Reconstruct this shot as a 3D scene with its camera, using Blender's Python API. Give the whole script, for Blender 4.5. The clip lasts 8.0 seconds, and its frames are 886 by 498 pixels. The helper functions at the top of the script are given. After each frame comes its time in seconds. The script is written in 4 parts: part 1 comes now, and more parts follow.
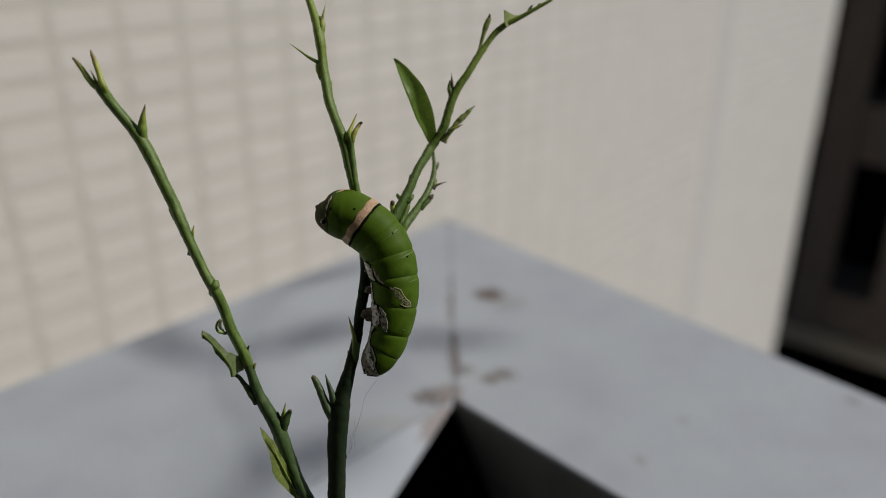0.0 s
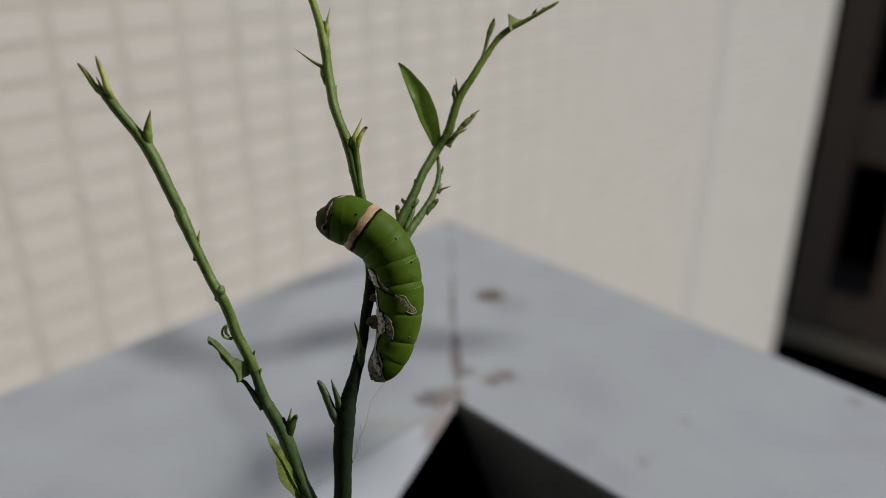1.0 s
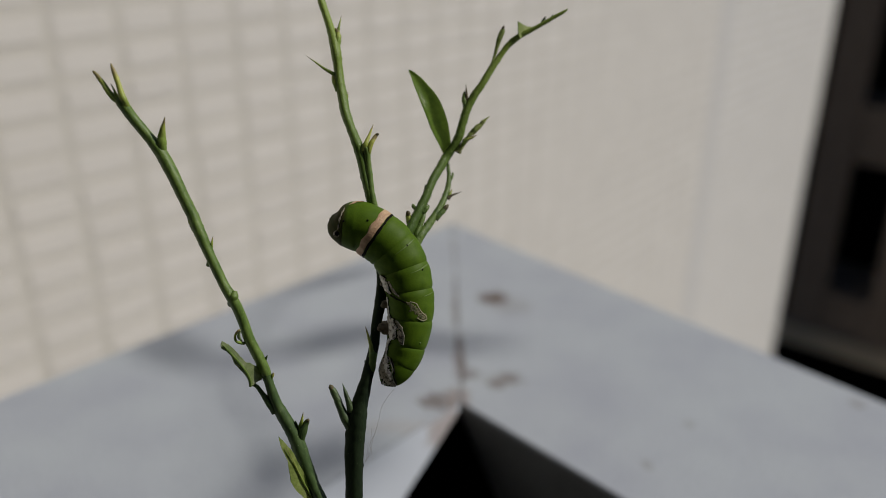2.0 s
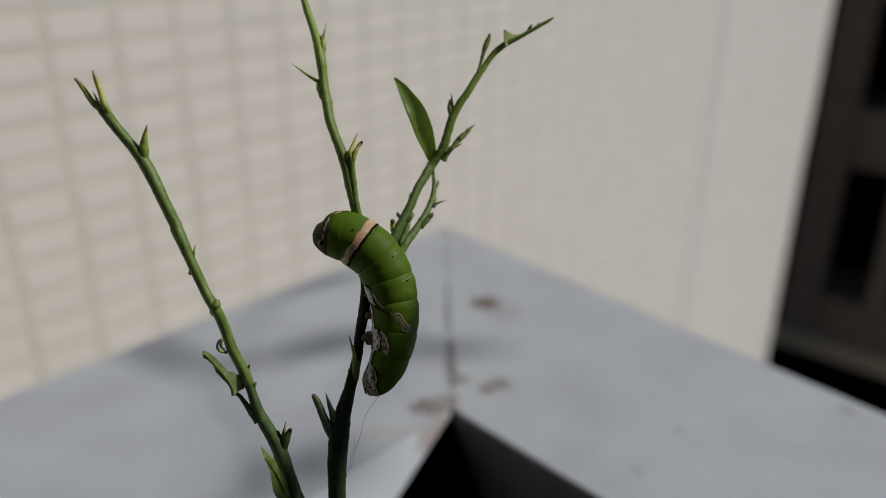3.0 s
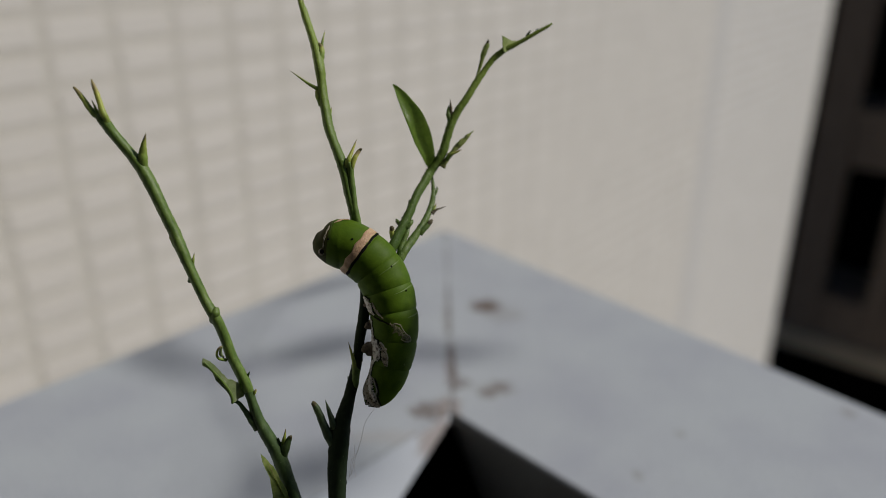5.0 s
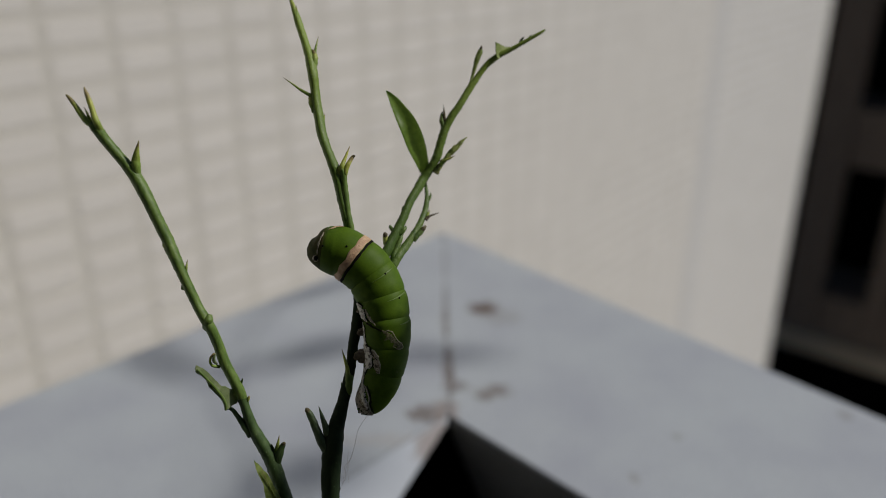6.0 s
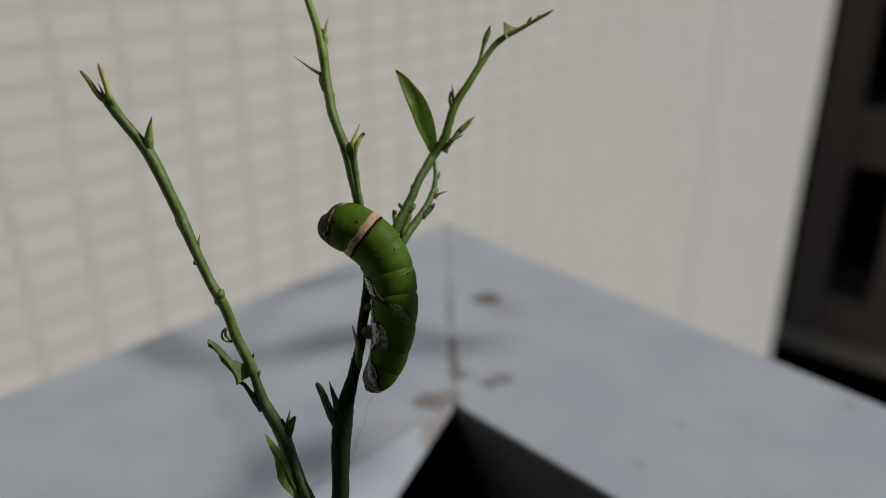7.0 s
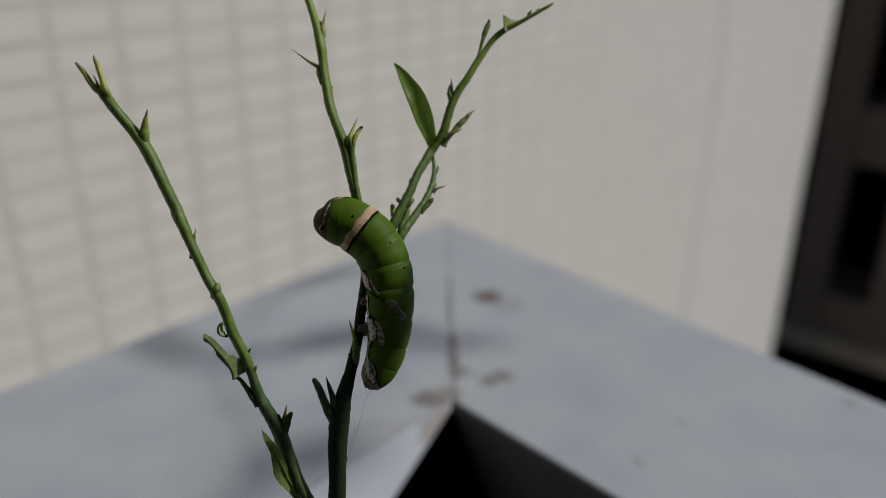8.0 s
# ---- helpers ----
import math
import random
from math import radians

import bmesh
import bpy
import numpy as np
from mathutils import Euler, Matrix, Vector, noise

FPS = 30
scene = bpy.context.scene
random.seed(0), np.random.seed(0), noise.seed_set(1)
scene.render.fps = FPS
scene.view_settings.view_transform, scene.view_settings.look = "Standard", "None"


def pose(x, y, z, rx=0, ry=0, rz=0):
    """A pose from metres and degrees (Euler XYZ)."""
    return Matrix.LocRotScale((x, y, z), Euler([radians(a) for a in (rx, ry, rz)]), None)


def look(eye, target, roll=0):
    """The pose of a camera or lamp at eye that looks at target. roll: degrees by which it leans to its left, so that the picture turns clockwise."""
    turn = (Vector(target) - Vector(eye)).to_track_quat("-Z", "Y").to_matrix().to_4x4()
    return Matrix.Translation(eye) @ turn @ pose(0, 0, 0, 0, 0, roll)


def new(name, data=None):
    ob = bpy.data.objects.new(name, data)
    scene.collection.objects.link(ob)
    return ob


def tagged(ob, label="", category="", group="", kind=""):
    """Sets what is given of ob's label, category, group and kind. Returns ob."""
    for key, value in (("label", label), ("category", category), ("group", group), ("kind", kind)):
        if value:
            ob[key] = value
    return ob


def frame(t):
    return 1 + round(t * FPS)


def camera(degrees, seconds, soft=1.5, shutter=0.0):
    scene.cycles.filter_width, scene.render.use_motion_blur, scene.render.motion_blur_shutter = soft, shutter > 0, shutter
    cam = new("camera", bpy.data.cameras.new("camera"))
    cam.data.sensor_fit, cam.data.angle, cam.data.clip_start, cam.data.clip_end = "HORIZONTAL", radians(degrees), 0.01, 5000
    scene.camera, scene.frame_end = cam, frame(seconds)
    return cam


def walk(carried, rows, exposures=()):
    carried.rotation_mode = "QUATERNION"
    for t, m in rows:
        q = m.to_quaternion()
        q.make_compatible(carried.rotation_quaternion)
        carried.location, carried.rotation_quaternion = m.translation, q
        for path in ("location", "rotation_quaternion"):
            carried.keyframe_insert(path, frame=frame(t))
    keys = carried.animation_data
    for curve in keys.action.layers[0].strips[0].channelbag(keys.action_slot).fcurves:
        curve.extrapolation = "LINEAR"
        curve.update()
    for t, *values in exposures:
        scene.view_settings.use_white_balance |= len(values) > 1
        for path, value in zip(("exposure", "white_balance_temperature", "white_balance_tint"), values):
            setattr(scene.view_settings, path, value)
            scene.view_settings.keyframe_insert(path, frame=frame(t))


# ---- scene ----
from mathutils import geometry

# camera
TOP = 3.00                      # height of the parapet cap above the ground
cam = camera(58.5, 8.0, soft=0.4)
cam.data.dof.use_dof = True
cam.data.dof.focus_distance = 0.163
cam.data.dof.aperture_fstop = 7.7
PATH = [
    (0.0, 0.00000, 0.00000, 3.20450, 67.000, 0.000, 0.000),
    (0.5, -0.00224, -0.00056, 3.20518, 66.927, 0.026, 0.008),
    (1.0, -0.00134, 0.00037, 3.20545, 66.978, 0.120, -0.135),
    (1.5, -0.00183, -0.00038, 3.20693, 67.017, 0.136, -0.146),
    (1.7, -0.00370, -0.00057, 3.20693, 67.018, 0.129, -0.137),
    (2.8, -0.00344, -0.00059, 3.20755, 67.194, -0.246, -0.296),
    (3.0, -0.00115, 0.00056, 3.20798, 67.201, -0.233, -0.322),
    (3.5, -0.00245, 0.00031, 3.20771, 67.211, -0.155, -0.416),
    (4.0, -0.00329, 0.00029, 3.20826, 67.242, -0.411, -0.389),
    (4.5, -0.00120, 0.00044, 3.20838, 67.308, -0.030, -0.362),
    (4.7, -0.00092, 0.00090, 3.20901, 67.303, -0.026, -0.356),
    (5.8, -0.00044, 0.00114, 3.20899, 67.306, 0.061, -0.378),
    (6.0, 0.00061, 0.00130, 3.21032, 67.315, 0.062, -0.390),
    (6.5, 0.00122, 0.00062, 3.21078, 67.263, 0.355, -0.321),
    (7.0, -0.00097, -0.00206, 3.20668, 67.215, 0.064, -0.261),
    (7.5, -0.00172, -0.00213, 3.20570, 67.094, -0.208, -0.145),
    (8.0, -0.00044, -0.00104, 3.20537, 67.113, -0.071, -0.143),
]
walk(cam, [(t, pose(x, y, z, rx, ry, rz)) for t, x, y, z, rx, ry, rz in PATH],
     exposures=[(0.0, 0.02, 6290, 11), (1.5, 0.05, 6290, 11), (4.5, 0.02, 6270, 11), (6.0, -0.05, 6210, 11), (6.5, -0.06, 6190, 11), (8.0, -0.14, 6140, 11)])

# light
SUN_WAY = Vector((1.1, 0.15, 1.0)).normalized()
world = bpy.data.worlds.new("world")
scene.world = world
world.use_nodes = True
wn = world.node_tree.nodes
sky = wn.new("ShaderNodeTexSky")
sky.sky_type, sky.sun_disc = "NISHITA", False
sky.sun_elevation = math.asin(SUN_WAY.z)
sky.sun_rotation = math.atan2(SUN_WAY.x, SUN_WAY.y)
sky.dust_density, sky.ozone_density = 0.3, 3.0
wn["Background"].inputs["Strength"].default_value = 0.039
world.node_tree.links.new(sky.outputs[0], wn["Background"].inputs[0])
lamp = bpy.data.lights.new("sun", "SUN")
lamp.energy, lamp.angle, lamp.color = 2.80, radians(1.7), (1.0, 0.935, 0.835)
sun = new("sun", lamp)
sun.matrix_world = look(Vector((0, 0, TOP)) + SUN_WAY * 12, (0, 0.2, TOP))


# materials
def material(name, colours, rough=0.6, scale=40.0, fine=400.0, bump=0.2, stretch=(1, 1, 1), grain=0.25, spec=0.5, stains=(), through_light=0.0, spread=0.4, specks=(), vary=0.0, growth=()):
    """Colours laid out by a slow noise, broken by a fine grain; stains: (centre, radii, colour, strength); specks: (colour, per metre, size);
    vary: how far the pieces differ in lightness; growth: the colours from a shoot's base to its tip, in place of colours."""
    m = bpy.data.materials.new(name)
    m.use_nodes = True
    n, l = m.node_tree.nodes, m.node_tree.links
    b = n["Principled BSDF"]
    b.inputs["Roughness"].default_value = rough
    b.inputs["Specular IOR Level"].default_value = spec
    co = n.new("ShaderNodeTexCoord")
    mp = n.new("ShaderNodeMapping")
    mp.inputs["Scale"].default_value = stretch
    l.new(co.outputs["Object"], mp.inputs[0])

    def noise_at(s, detail):
        t = n.new("ShaderNodeTexNoise")
        t.inputs["Scale"].default_value, t.inputs["Detail"].default_value = s, detail
        l.new(mp.outputs[0], t.inputs["Vector"])
        return t

    slow, quick = noise_at(scale, 4), noise_at(fine, 3)
    ramp = n.new("ShaderNodeValToRGB")
    el = ramp.color_ramp.elements
    for i, c in enumerate(colours):
        e = (el[0] if i == 0 else el[-1]) if i in (0, len(colours) - 1) else el.new(0.5)
        e.position = 0.5 - spread / 2 + spread * i / max(1, len(colours) - 1)
        e.color = (*c, 1)
    l.new(slow.outputs["Fac"], ramp.inputs[0])
    if growth:
        xyz, wave = n.new("ShaderNodeSeparateXYZ"), n.new("ShaderNodeMath")
        l.new(co.outputs["Generated"], xyz.inputs[0])
        wave.operation = "MULTIPLY_ADD"
        wave.inputs[1].default_value = 0.25
        l.new(slow.outputs["Fac"], wave.inputs[0])
        l.new(xyz.outputs["Z"], wave.inputs[2])
        l.new(wave.outputs[0], ramp.inputs[0])
        for e, (at, c) in zip(el, growth):
            e.position, e.color = at + 0.125, (*c, 1)
    mul = n.new("ShaderNodeMixRGB")
    mul.blend_type = "OVERLAY"
    mul.inputs[0].default_value = grain
    l.new(ramp.outputs[0], mul.inputs[1])
    l.new(quick.outputs["Fac"], mul.inputs[2])
    last = mul.outputs[0]
    if vary:
        each, isle, add, val, hsv = (n.new("ShaderNode" + k) for k in ("ObjectInfo", "NewGeometry", "Math", "MapRange", "HueSaturation"))
        l.new(each.outputs["Random"], add.inputs[0])
        l.new(isle.outputs["Random Per Island"], add.inputs[1])
        val.inputs["From Max"].default_value = 2.0
        val.inputs["To Min"].default_value, val.inputs["To Max"].default_value = 1 - vary, 1 + vary
        l.new(add.outputs[0], val.inputs["Value"])
        l.new(val.outputs[0], hsv.inputs["Value"])
        l.new(last, hsv.inputs["Color"])
        last = hsv.outputs["Color"]
    if specks:
        vo = n.new("ShaderNodeTexVoronoi")
        vo.inputs["Scale"].default_value = specks[1]
        l.new(co.outputs["Object"], vo.inputs["Vector"])
        dot = n.new("ShaderNodeMapRange")
        dot.inputs["From Min"].default_value, dot.inputs["From Max"].default_value, dot.inputs["To Max"].default_value = specks[2] * 1.5, specks[2] * 0.6, 0.75
        l.new(vo.outputs["Distance"], dot.inputs["Value"])
        lay = n.new("ShaderNodeMixRGB")
        lay.inputs[2].default_value = (*specks[0], 1)
        l.new(dot.outputs[0], lay.inputs[0])
        l.new(last, lay.inputs[1])
        last = lay.outputs[0]
    for centre, radii, colour, strength in stains:
        mm = n.new("ShaderNodeMapping")
        mm.vector_type = "POINT"
        mm.inputs["Location"].default_value = [-c / r for c, r in zip(centre, radii)]
        mm.inputs["Scale"].default_value = [1 / r for r in radii]
        l.new(co.outputs["Object"], mm.inputs[0])
        wob = n.new("ShaderNodeTexNoise")
        wob.inputs["Scale"].default_value = 230.0
        wob.inputs["Detail"].default_value = 5
        l.new(co.outputs["Object"], wob.inputs["Vector"])
        ln = n.new("ShaderNodeVectorMath")
        ln.operation = "LENGTH"
        l.new(mm.outputs[0], ln.inputs[0])
        ad = n.new("ShaderNodeMath")
        ad.operation = "MULTIPLY_ADD"
        ad.inputs[1].default_value, ad.inputs[2].default_value = 1.6, -0.8
        l.new(wob.outputs["Fac"], ad.inputs[0])
        sm = n.new("ShaderNodeMath")
        l.new(ln.outputs["Value"], sm.inputs[0])
        l.new(ad.outputs[0], sm.inputs[1])
        mr = n.new("ShaderNodeMapRange")
        mr.interpolation_type = "SMOOTHSTEP"
        mr.inputs["From Min"].default_value, mr.inputs["From Max"].default_value = 1.05, 0.5
        mr.inputs["To Max"].default_value = strength
        l.new(sm.outputs[0], mr.inputs["Value"])
        mx = n.new("ShaderNodeMixRGB")
        mx.inputs[2].default_value = (*colour, 1)
        l.new(mr.outputs[0], mx.inputs[0])
        l.new(last, mx.inputs[1])
        last = mx.outputs[0]
    l.new(last, b.inputs["Base Color"])
    bp = n.new("ShaderNodeBump")
    bp.inputs["Strength"].default_value = bump
    bp.inputs["Distance"].default_value = 0.0005
    l.new(quick.outputs["Fac"], bp.inputs["Height"])
    l.new(bp.outputs[0], b.inputs["Normal"])
    if through_light:
        tr, mix = n.new("ShaderNodeBsdfTranslucent"), n.new("ShaderNodeMixShader")
        mix.inputs[0].default_value = through_light
        l.new(last, tr.inputs["Color"])
        l.new(b.outputs[0], mix.inputs[1])
        l.new(tr.outputs[0], mix.inputs[2])
        l.new(mix.outputs[0], n["Material Output"].inputs["Surface"])
    return m


RUST, DIRT = (0.11, 0.075, 0.055), (0.20, 0.18, 0.16)
M_CAP = material("painted_metal", [(0.362, 0.385, 0.432), (0.400, 0.429, 0.465), (0.425, 0.460, 0.488)], 0.62, 24, 700, 0.25, grain=0.28, spread=0.42, stains=[
    ((0.027, 0.414, 0), (0.011, 0.010, 0.05), RUST, 0.95), ((0.037, 0.404, 0), (0.014, 0.012, 0.05), DIRT, 0.3),
    ((0.0225, 0.3225, 0), (0.0055, 0.006, 0.05), RUST, 0.6), ((0.0295, 0.3275, 0), (0.0065, 0.006, 0.05), RUST, 0.55), ((0.026, 0.326, 0), (0.012, 0.008, 0.05), DIRT, 0.35),
    ((-0.006, 0.308, 0), (0.010, 0.009, 0.05), RUST, 0.7), ((0.0055, 0.345, 0), (0.0035, 0.03, 0.05), RUST, 0.75), ((0.0045, 0.400, 0), (0.003, 0.03, 0.05), DIRT, 0.5),
    ((0.009, 0.331, 0), (0.007, 0.007, 0.05), RUST, 0.5), ((0.004, 0.31, 0), (0.008, 0.012, 0.05), (0.22, 0.15, 0.11), 0.5), ((0.08, 0.262, 0), (0.003, 0.004, 0.05), DIRT, 0.35),
    ((0.187, 0.305, 0), (0.004, 0.005, 0.05), DIRT, 0.45), ((0.105, 0.29, 0), (0.003, 0.003, 0.05), DIRT, 0.35), ((-0.02, 0.288, 0), (0.03, 0.006, 0.05), (0.40, 0.36, 0.33), 0.3)])
M_SEAM = material("seam_sealant", [(0.10, 0.08, 0.07), (0.33, 0.335, 0.345), (0.375, 0.395, 0.42)], 0.8, 75, 500, 0.4, spread=0.26)
# left lip: cap paint made paler as if sunlit, with real rust stains
M_LIP_LIT = material("lip_lit_tone", [(0.445, 0.48, 0.53), (0.475, 0.51, 0.56)], 0.6, 20, 700, 0.1, grain=0.1, stains=[
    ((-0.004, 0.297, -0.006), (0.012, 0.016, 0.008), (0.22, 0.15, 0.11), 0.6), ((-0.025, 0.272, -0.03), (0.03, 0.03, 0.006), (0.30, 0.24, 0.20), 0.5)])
# right lip: grey darkened for a face turned from the sun
M_LIP_SHADED = material("lip_shaded_tone", [(0.10, 0.104, 0.103), (0.145, 0.149, 0.148)], 0.7, 25, 500, 0.2)
# near black stands in for the shade down in the bed's opening
M_BED_SHADE = material("black_liner", [(0.004, 0.004, 0.004), (0.007, 0.007, 0.007)], 0.9, 10, 200, 0.2, spec=0.1)
M_SOIL = material("soil", [(0.012, 0.009, 0.006), (0.03, 0.022, 0.015)], 0.95, 30, 300, 1.0, spec=0.1)
M_TILE = material("beige_tile", [(0.752, 0.715, 0.658), (0.788, 0.75, 0.692), (0.818, 0.782, 0.722)], 0.55, 9, 220, 0.2, grain=0.15, vary=0.045)
M_TILE_GREY = material("pale_grey_tile", [(0.752, 0.727, 0.69), (0.787, 0.762, 0.723), (0.815, 0.79, 0.75)], 0.55, 9, 220, 0.2, grain=0.15, vary=0.045)
M_JOINT = material("tile_joint", [(0.665, 0.632, 0.565), (0.717, 0.683, 0.613)], 0.9, 8, 300, 0.4)
M_BAND = material("grey_sealing_strip", [(0.655, 0.635, 0.60), (0.69, 0.67, 0.635)], 0.8, 3, 200, 0.3)
M_WOOD = material("dark_brown_wood", [(0.090, 0.064, 0.047), (0.138, 0.103, 0.076)], 0.7, 5, 90, 0.4, stretch=(8, 8, 1))
# screen wood made paler to show the lit strip along the sill
M_LIT_SILL = material("lit_brown_wood", [(0.20, 0.165, 0.12), (0.29, 0.245, 0.18)], 0.7, 5, 90, 0.4, stretch=(1, 8, 8))
# near black puts the depth's shade into the colour
M_SHADE_BLACK = material("shade_black", [(0.001, 0.001, 0.001), (0.002, 0.002, 0.002)], 1.0, 5, 60, 0.1, spec=0.0)
M_GROUND = material("ground_concrete", [(0.22, 0.21, 0.20), (0.30, 0.29, 0.27)], 0.9, 2, 60, 0.5)
M_STEM = material("old_stem_bark", [(0.007, 0.015, 0.006), (0.018, 0.031, 0.012), (0.011, 0.022, 0.008)], 0.7, 250, 1600, 0.12, stretch=(2, 2, 0.4), spec=0.14, specks=((0.09, 0.12, 0.06), 900, 0.07))
M_TWIG = material("green_twig", [(0.066, 0.124, 0.02), (0.118, 0.188, 0.034), (0.165, 0.242, 0.05)], 0.46, 420, 2200, 0.2, stretch=(2.4, 2.4, 0.3), spec=0.36, grain=0.4, spread=0.45, specks=((0.30, 0.37, 0.15), 1000, 0.08))
M_LOWER_TWIG = material("lower_green_twig", [(0.034, 0.066, 0.018), (0.057, 0.099, 0.028), (0.082, 0.129, 0.039)], 0.55, 420, 2200, 0.18, stretch=(2.4, 2.4, 0.3), spec=0.26, grain=0.4, spread=0.45, specks=((0.22, 0.28, 0.13), 900, 0.09))
M_ROUGH_TWIG = material("rough_green_twig", [(0.058, 0.112, 0.017), (0.108, 0.175, 0.031), (0.155, 0.23, 0.046)], 0.48, 700, 2600, 0.25, stretch=(1.4, 1.4, 0.5), spec=0.4, grain=0.4, spread=0.42, specks=((0.32, 0.39, 0.18), 900, 0.11))
M_GROWING = material("greening_twig", [(0.15, 0.22, 0.04)] * 4, 0.48, 700, 2600, 0.25, stretch=(1.4, 1.4, 0.5), spec=0.34, grain=0.55, specks=((0.30, 0.37, 0.15), 900, 0.11), growth=((0.0, (0.046, 0.094, 0.013)), (0.3, (0.078, 0.138, 0.02)), (0.6, (0.13, 0.20, 0.028)), (0.85, (0.205, 0.285, 0.038))))
M_SHOOT = material("yellow_green_shoot", [(0.3, 0.4, 0.05)] * 4, 0.5, 400, 2000, 0.2, grain=0.3, growth=((0.0, (0.13, 0.21, 0.04)), (0.35, (0.32, 0.385, 0.058)), (0.75, (0.45, 0.465, 0.08)), (0.95, (0.30, 0.24, 0.09))))
M_DARKTWIG = material("dark_green_twig", [(0.028, 0.052, 0.012), (0.05, 0.085, 0.027), (0.09, 0.14, 0.044)], 0.5, 420, 2400, 0.4)
M_THORN = material("green_thorn", [(0.2, 0.3, 0.05)] * 4, 0.5, 500, 2600, 0.2, spec=0.35, grain=0.3, growth=((0.0, (0.14, 0.225, 0.042)), (0.45, (0.22, 0.315, 0.05)), (0.8, (0.36, 0.405, 0.08)), (0.97, (0.26, 0.22, 0.09))))
M_LEAF = material("citrus_leaf", [(0.215, 0.335, 0.058), (0.27, 0.395, 0.07)], 0.4, 500, 1500, 0.12, through_light=0.45)
M_NIBBLED = material("nibbled_leaf", [(0.20, 0.285, 0.095), (0.31, 0.385, 0.17), (0.43, 0.485, 0.27)], 0.6, 500, 2500, 0.2, grain=0.15, through_light=0.3)
M_NIBBLED_DARK = material("browned_nibbled_shoot", [(0.26, 0.34, 0.07), (0.42, 0.48, 0.14), (0.15, 0.14, 0.05)], 0.6, 900, 2500, 0.5, through_light=0.2)
M_BLADE = material("leaf_scrap", [(0.23, 0.31, 0.06), (0.32, 0.40, 0.10), (0.41, 0.47, 0.17)], 0.55, 500, 2000, 0.3, through_light=0.3)
M_TIP = material("dry_tip", [(0.07, 0.055, 0.025), (0.14, 0.12, 0.05)], 0.7, 600, 2500, 0.4)
M_SKIN = material("caterpillar_skin", [(0.046, 0.094, 0.0035), (0.080, 0.143, 0.0065), (0.060, 0.117, 0.005)], 0.55, 240, 3500, 0.05, grain=0.25, spec=0.14)
M_FACE = material("caterpillar_face", [(0.028, 0.04, 0.005), (0.048, 0.054, 0.009), (0.062, 0.048, 0.014)], 0.6, 500, 3000, 0.2, spec=0.12)
M_CREAM = material("cream_band", [(0.66, 0.48, 0.285), (0.46, 0.285, 0.165), (0.60, 0.42, 0.25)], 0.55, 450, 2600, 0.4)
M_BLACK = material("black_mark", [(0.006, 0.006, 0.005), (0.012, 0.010, 0.008)], 0.7, 300, 2000, 0.2, spec=0.05)
M_RIM = material("dark_brown_rim", [(0.012, 0.018, 0.005), (0.026, 0.028, 0.009)], 0.7, 900, 4000, 0.2, spec=0.05)
M_WHITE = material("white_mark", [(0.36, 0.345, 0.265), (0.45, 0.435, 0.35)], 0.6, 400, 2500, 0.2)
M_FOLD = material("pale_fold", [(0.085, 0.15, 0.014), (0.115, 0.185, 0.024)], 0.5, 400, 2500, 0.2)
M_MOTTLE = material("mottled_mark", [(0.03, 0.03, 0.014), (0.25, 0.215, 0.14), (0.50, 0.45, 0.34), (0.29, 0.255, 0.165)], 0.6, 1500, 7000, 0.5, grain=0.4, spread=0.36)
M_PALE = material("pale_mark", [(0.10, 0.085, 0.065), (0.62, 0.585, 0.50), (0.80, 0.775, 0.69), (0.82, 0.80, 0.71)], 0.6, 1500, 7000, 0.4, grain=0.35, spread=0.36)
M_SIDE = material("olive_mottle", [(0.035, 0.05, 0.010), (0.10, 0.105, 0.035), (0.20, 0.175, 0.09), (0.09, 0.10, 0.03)], 0.6, 1500, 7000, 0.4, grain=0.4, spread=0.4)
M_EDGE = material("pale_olive_edge", [(0.21, 0.205, 0.10), (0.34, 0.315, 0.19)], 0.6, 700, 4000, 0.2)
M_PROLEG = material("proleg_skin", [(0.045, 0.034, 0.018), (0.17, 0.135, 0.078), (0.10, 0.078, 0.042)], 0.6, 1300, 6000, 0.5, grain=0.5)
M_SILK = material("silk", [(0.42, 0.40, 0.39), (0.52, 0.49, 0.47)], 0.6, 300, 900, 0.0)


# mesh helpers
def part(name, bm, mat, parent=None, label="", at=None, smooth=True):
    me = bpy.data.meshes.new(name)
    bmesh.ops.recalc_face_normals(bm, faces=bm.faces)
    for f in bm.faces:
        f.smooth = smooth
    bm.to_mesh(me)
    bm.free()
    me.materials.append(mat)
    ob = new(name, me)
    if parent:
        ob.parent = parent
    if at is not None:
        ob.matrix_basis = at
    return tagged(ob, label)


def prism(points, z0, z1, bevel=0.0):
    """A flat polygon drawn up from z0 to z1."""
    bm = bmesh.new()
    low = [bm.verts.new((x, y, z0)) for x, y in points]
    f = bm.faces.new(low)
    up = bmesh.ops.extrude_face_region(bm, geom=[f])["geom"]
    bmesh.ops.translate(bm, verts=[v for v in up if isinstance(v, bmesh.types.BMVert)], vec=(0, 0, z1 - z0))
    if bevel:
        bmesh.ops.bevel(bm, geom=list(bm.edges), offset=bevel, segments=2, affect="EDGES", profile=0.6)
    return bm


def block(size, at=(0, 0, 0), bevel=0.0):
    bm = bmesh.new()
    bmesh.ops.create_cube(bm, size=1, matrix=Matrix.Translation(at) @ Matrix.Diagonal((*size, 1)))
    if bevel:
        bmesh.ops.bevel(bm, geom=list(bm.edges), offset=bevel, segments=2, affect="EDGES", profile=0.6)
    return bm


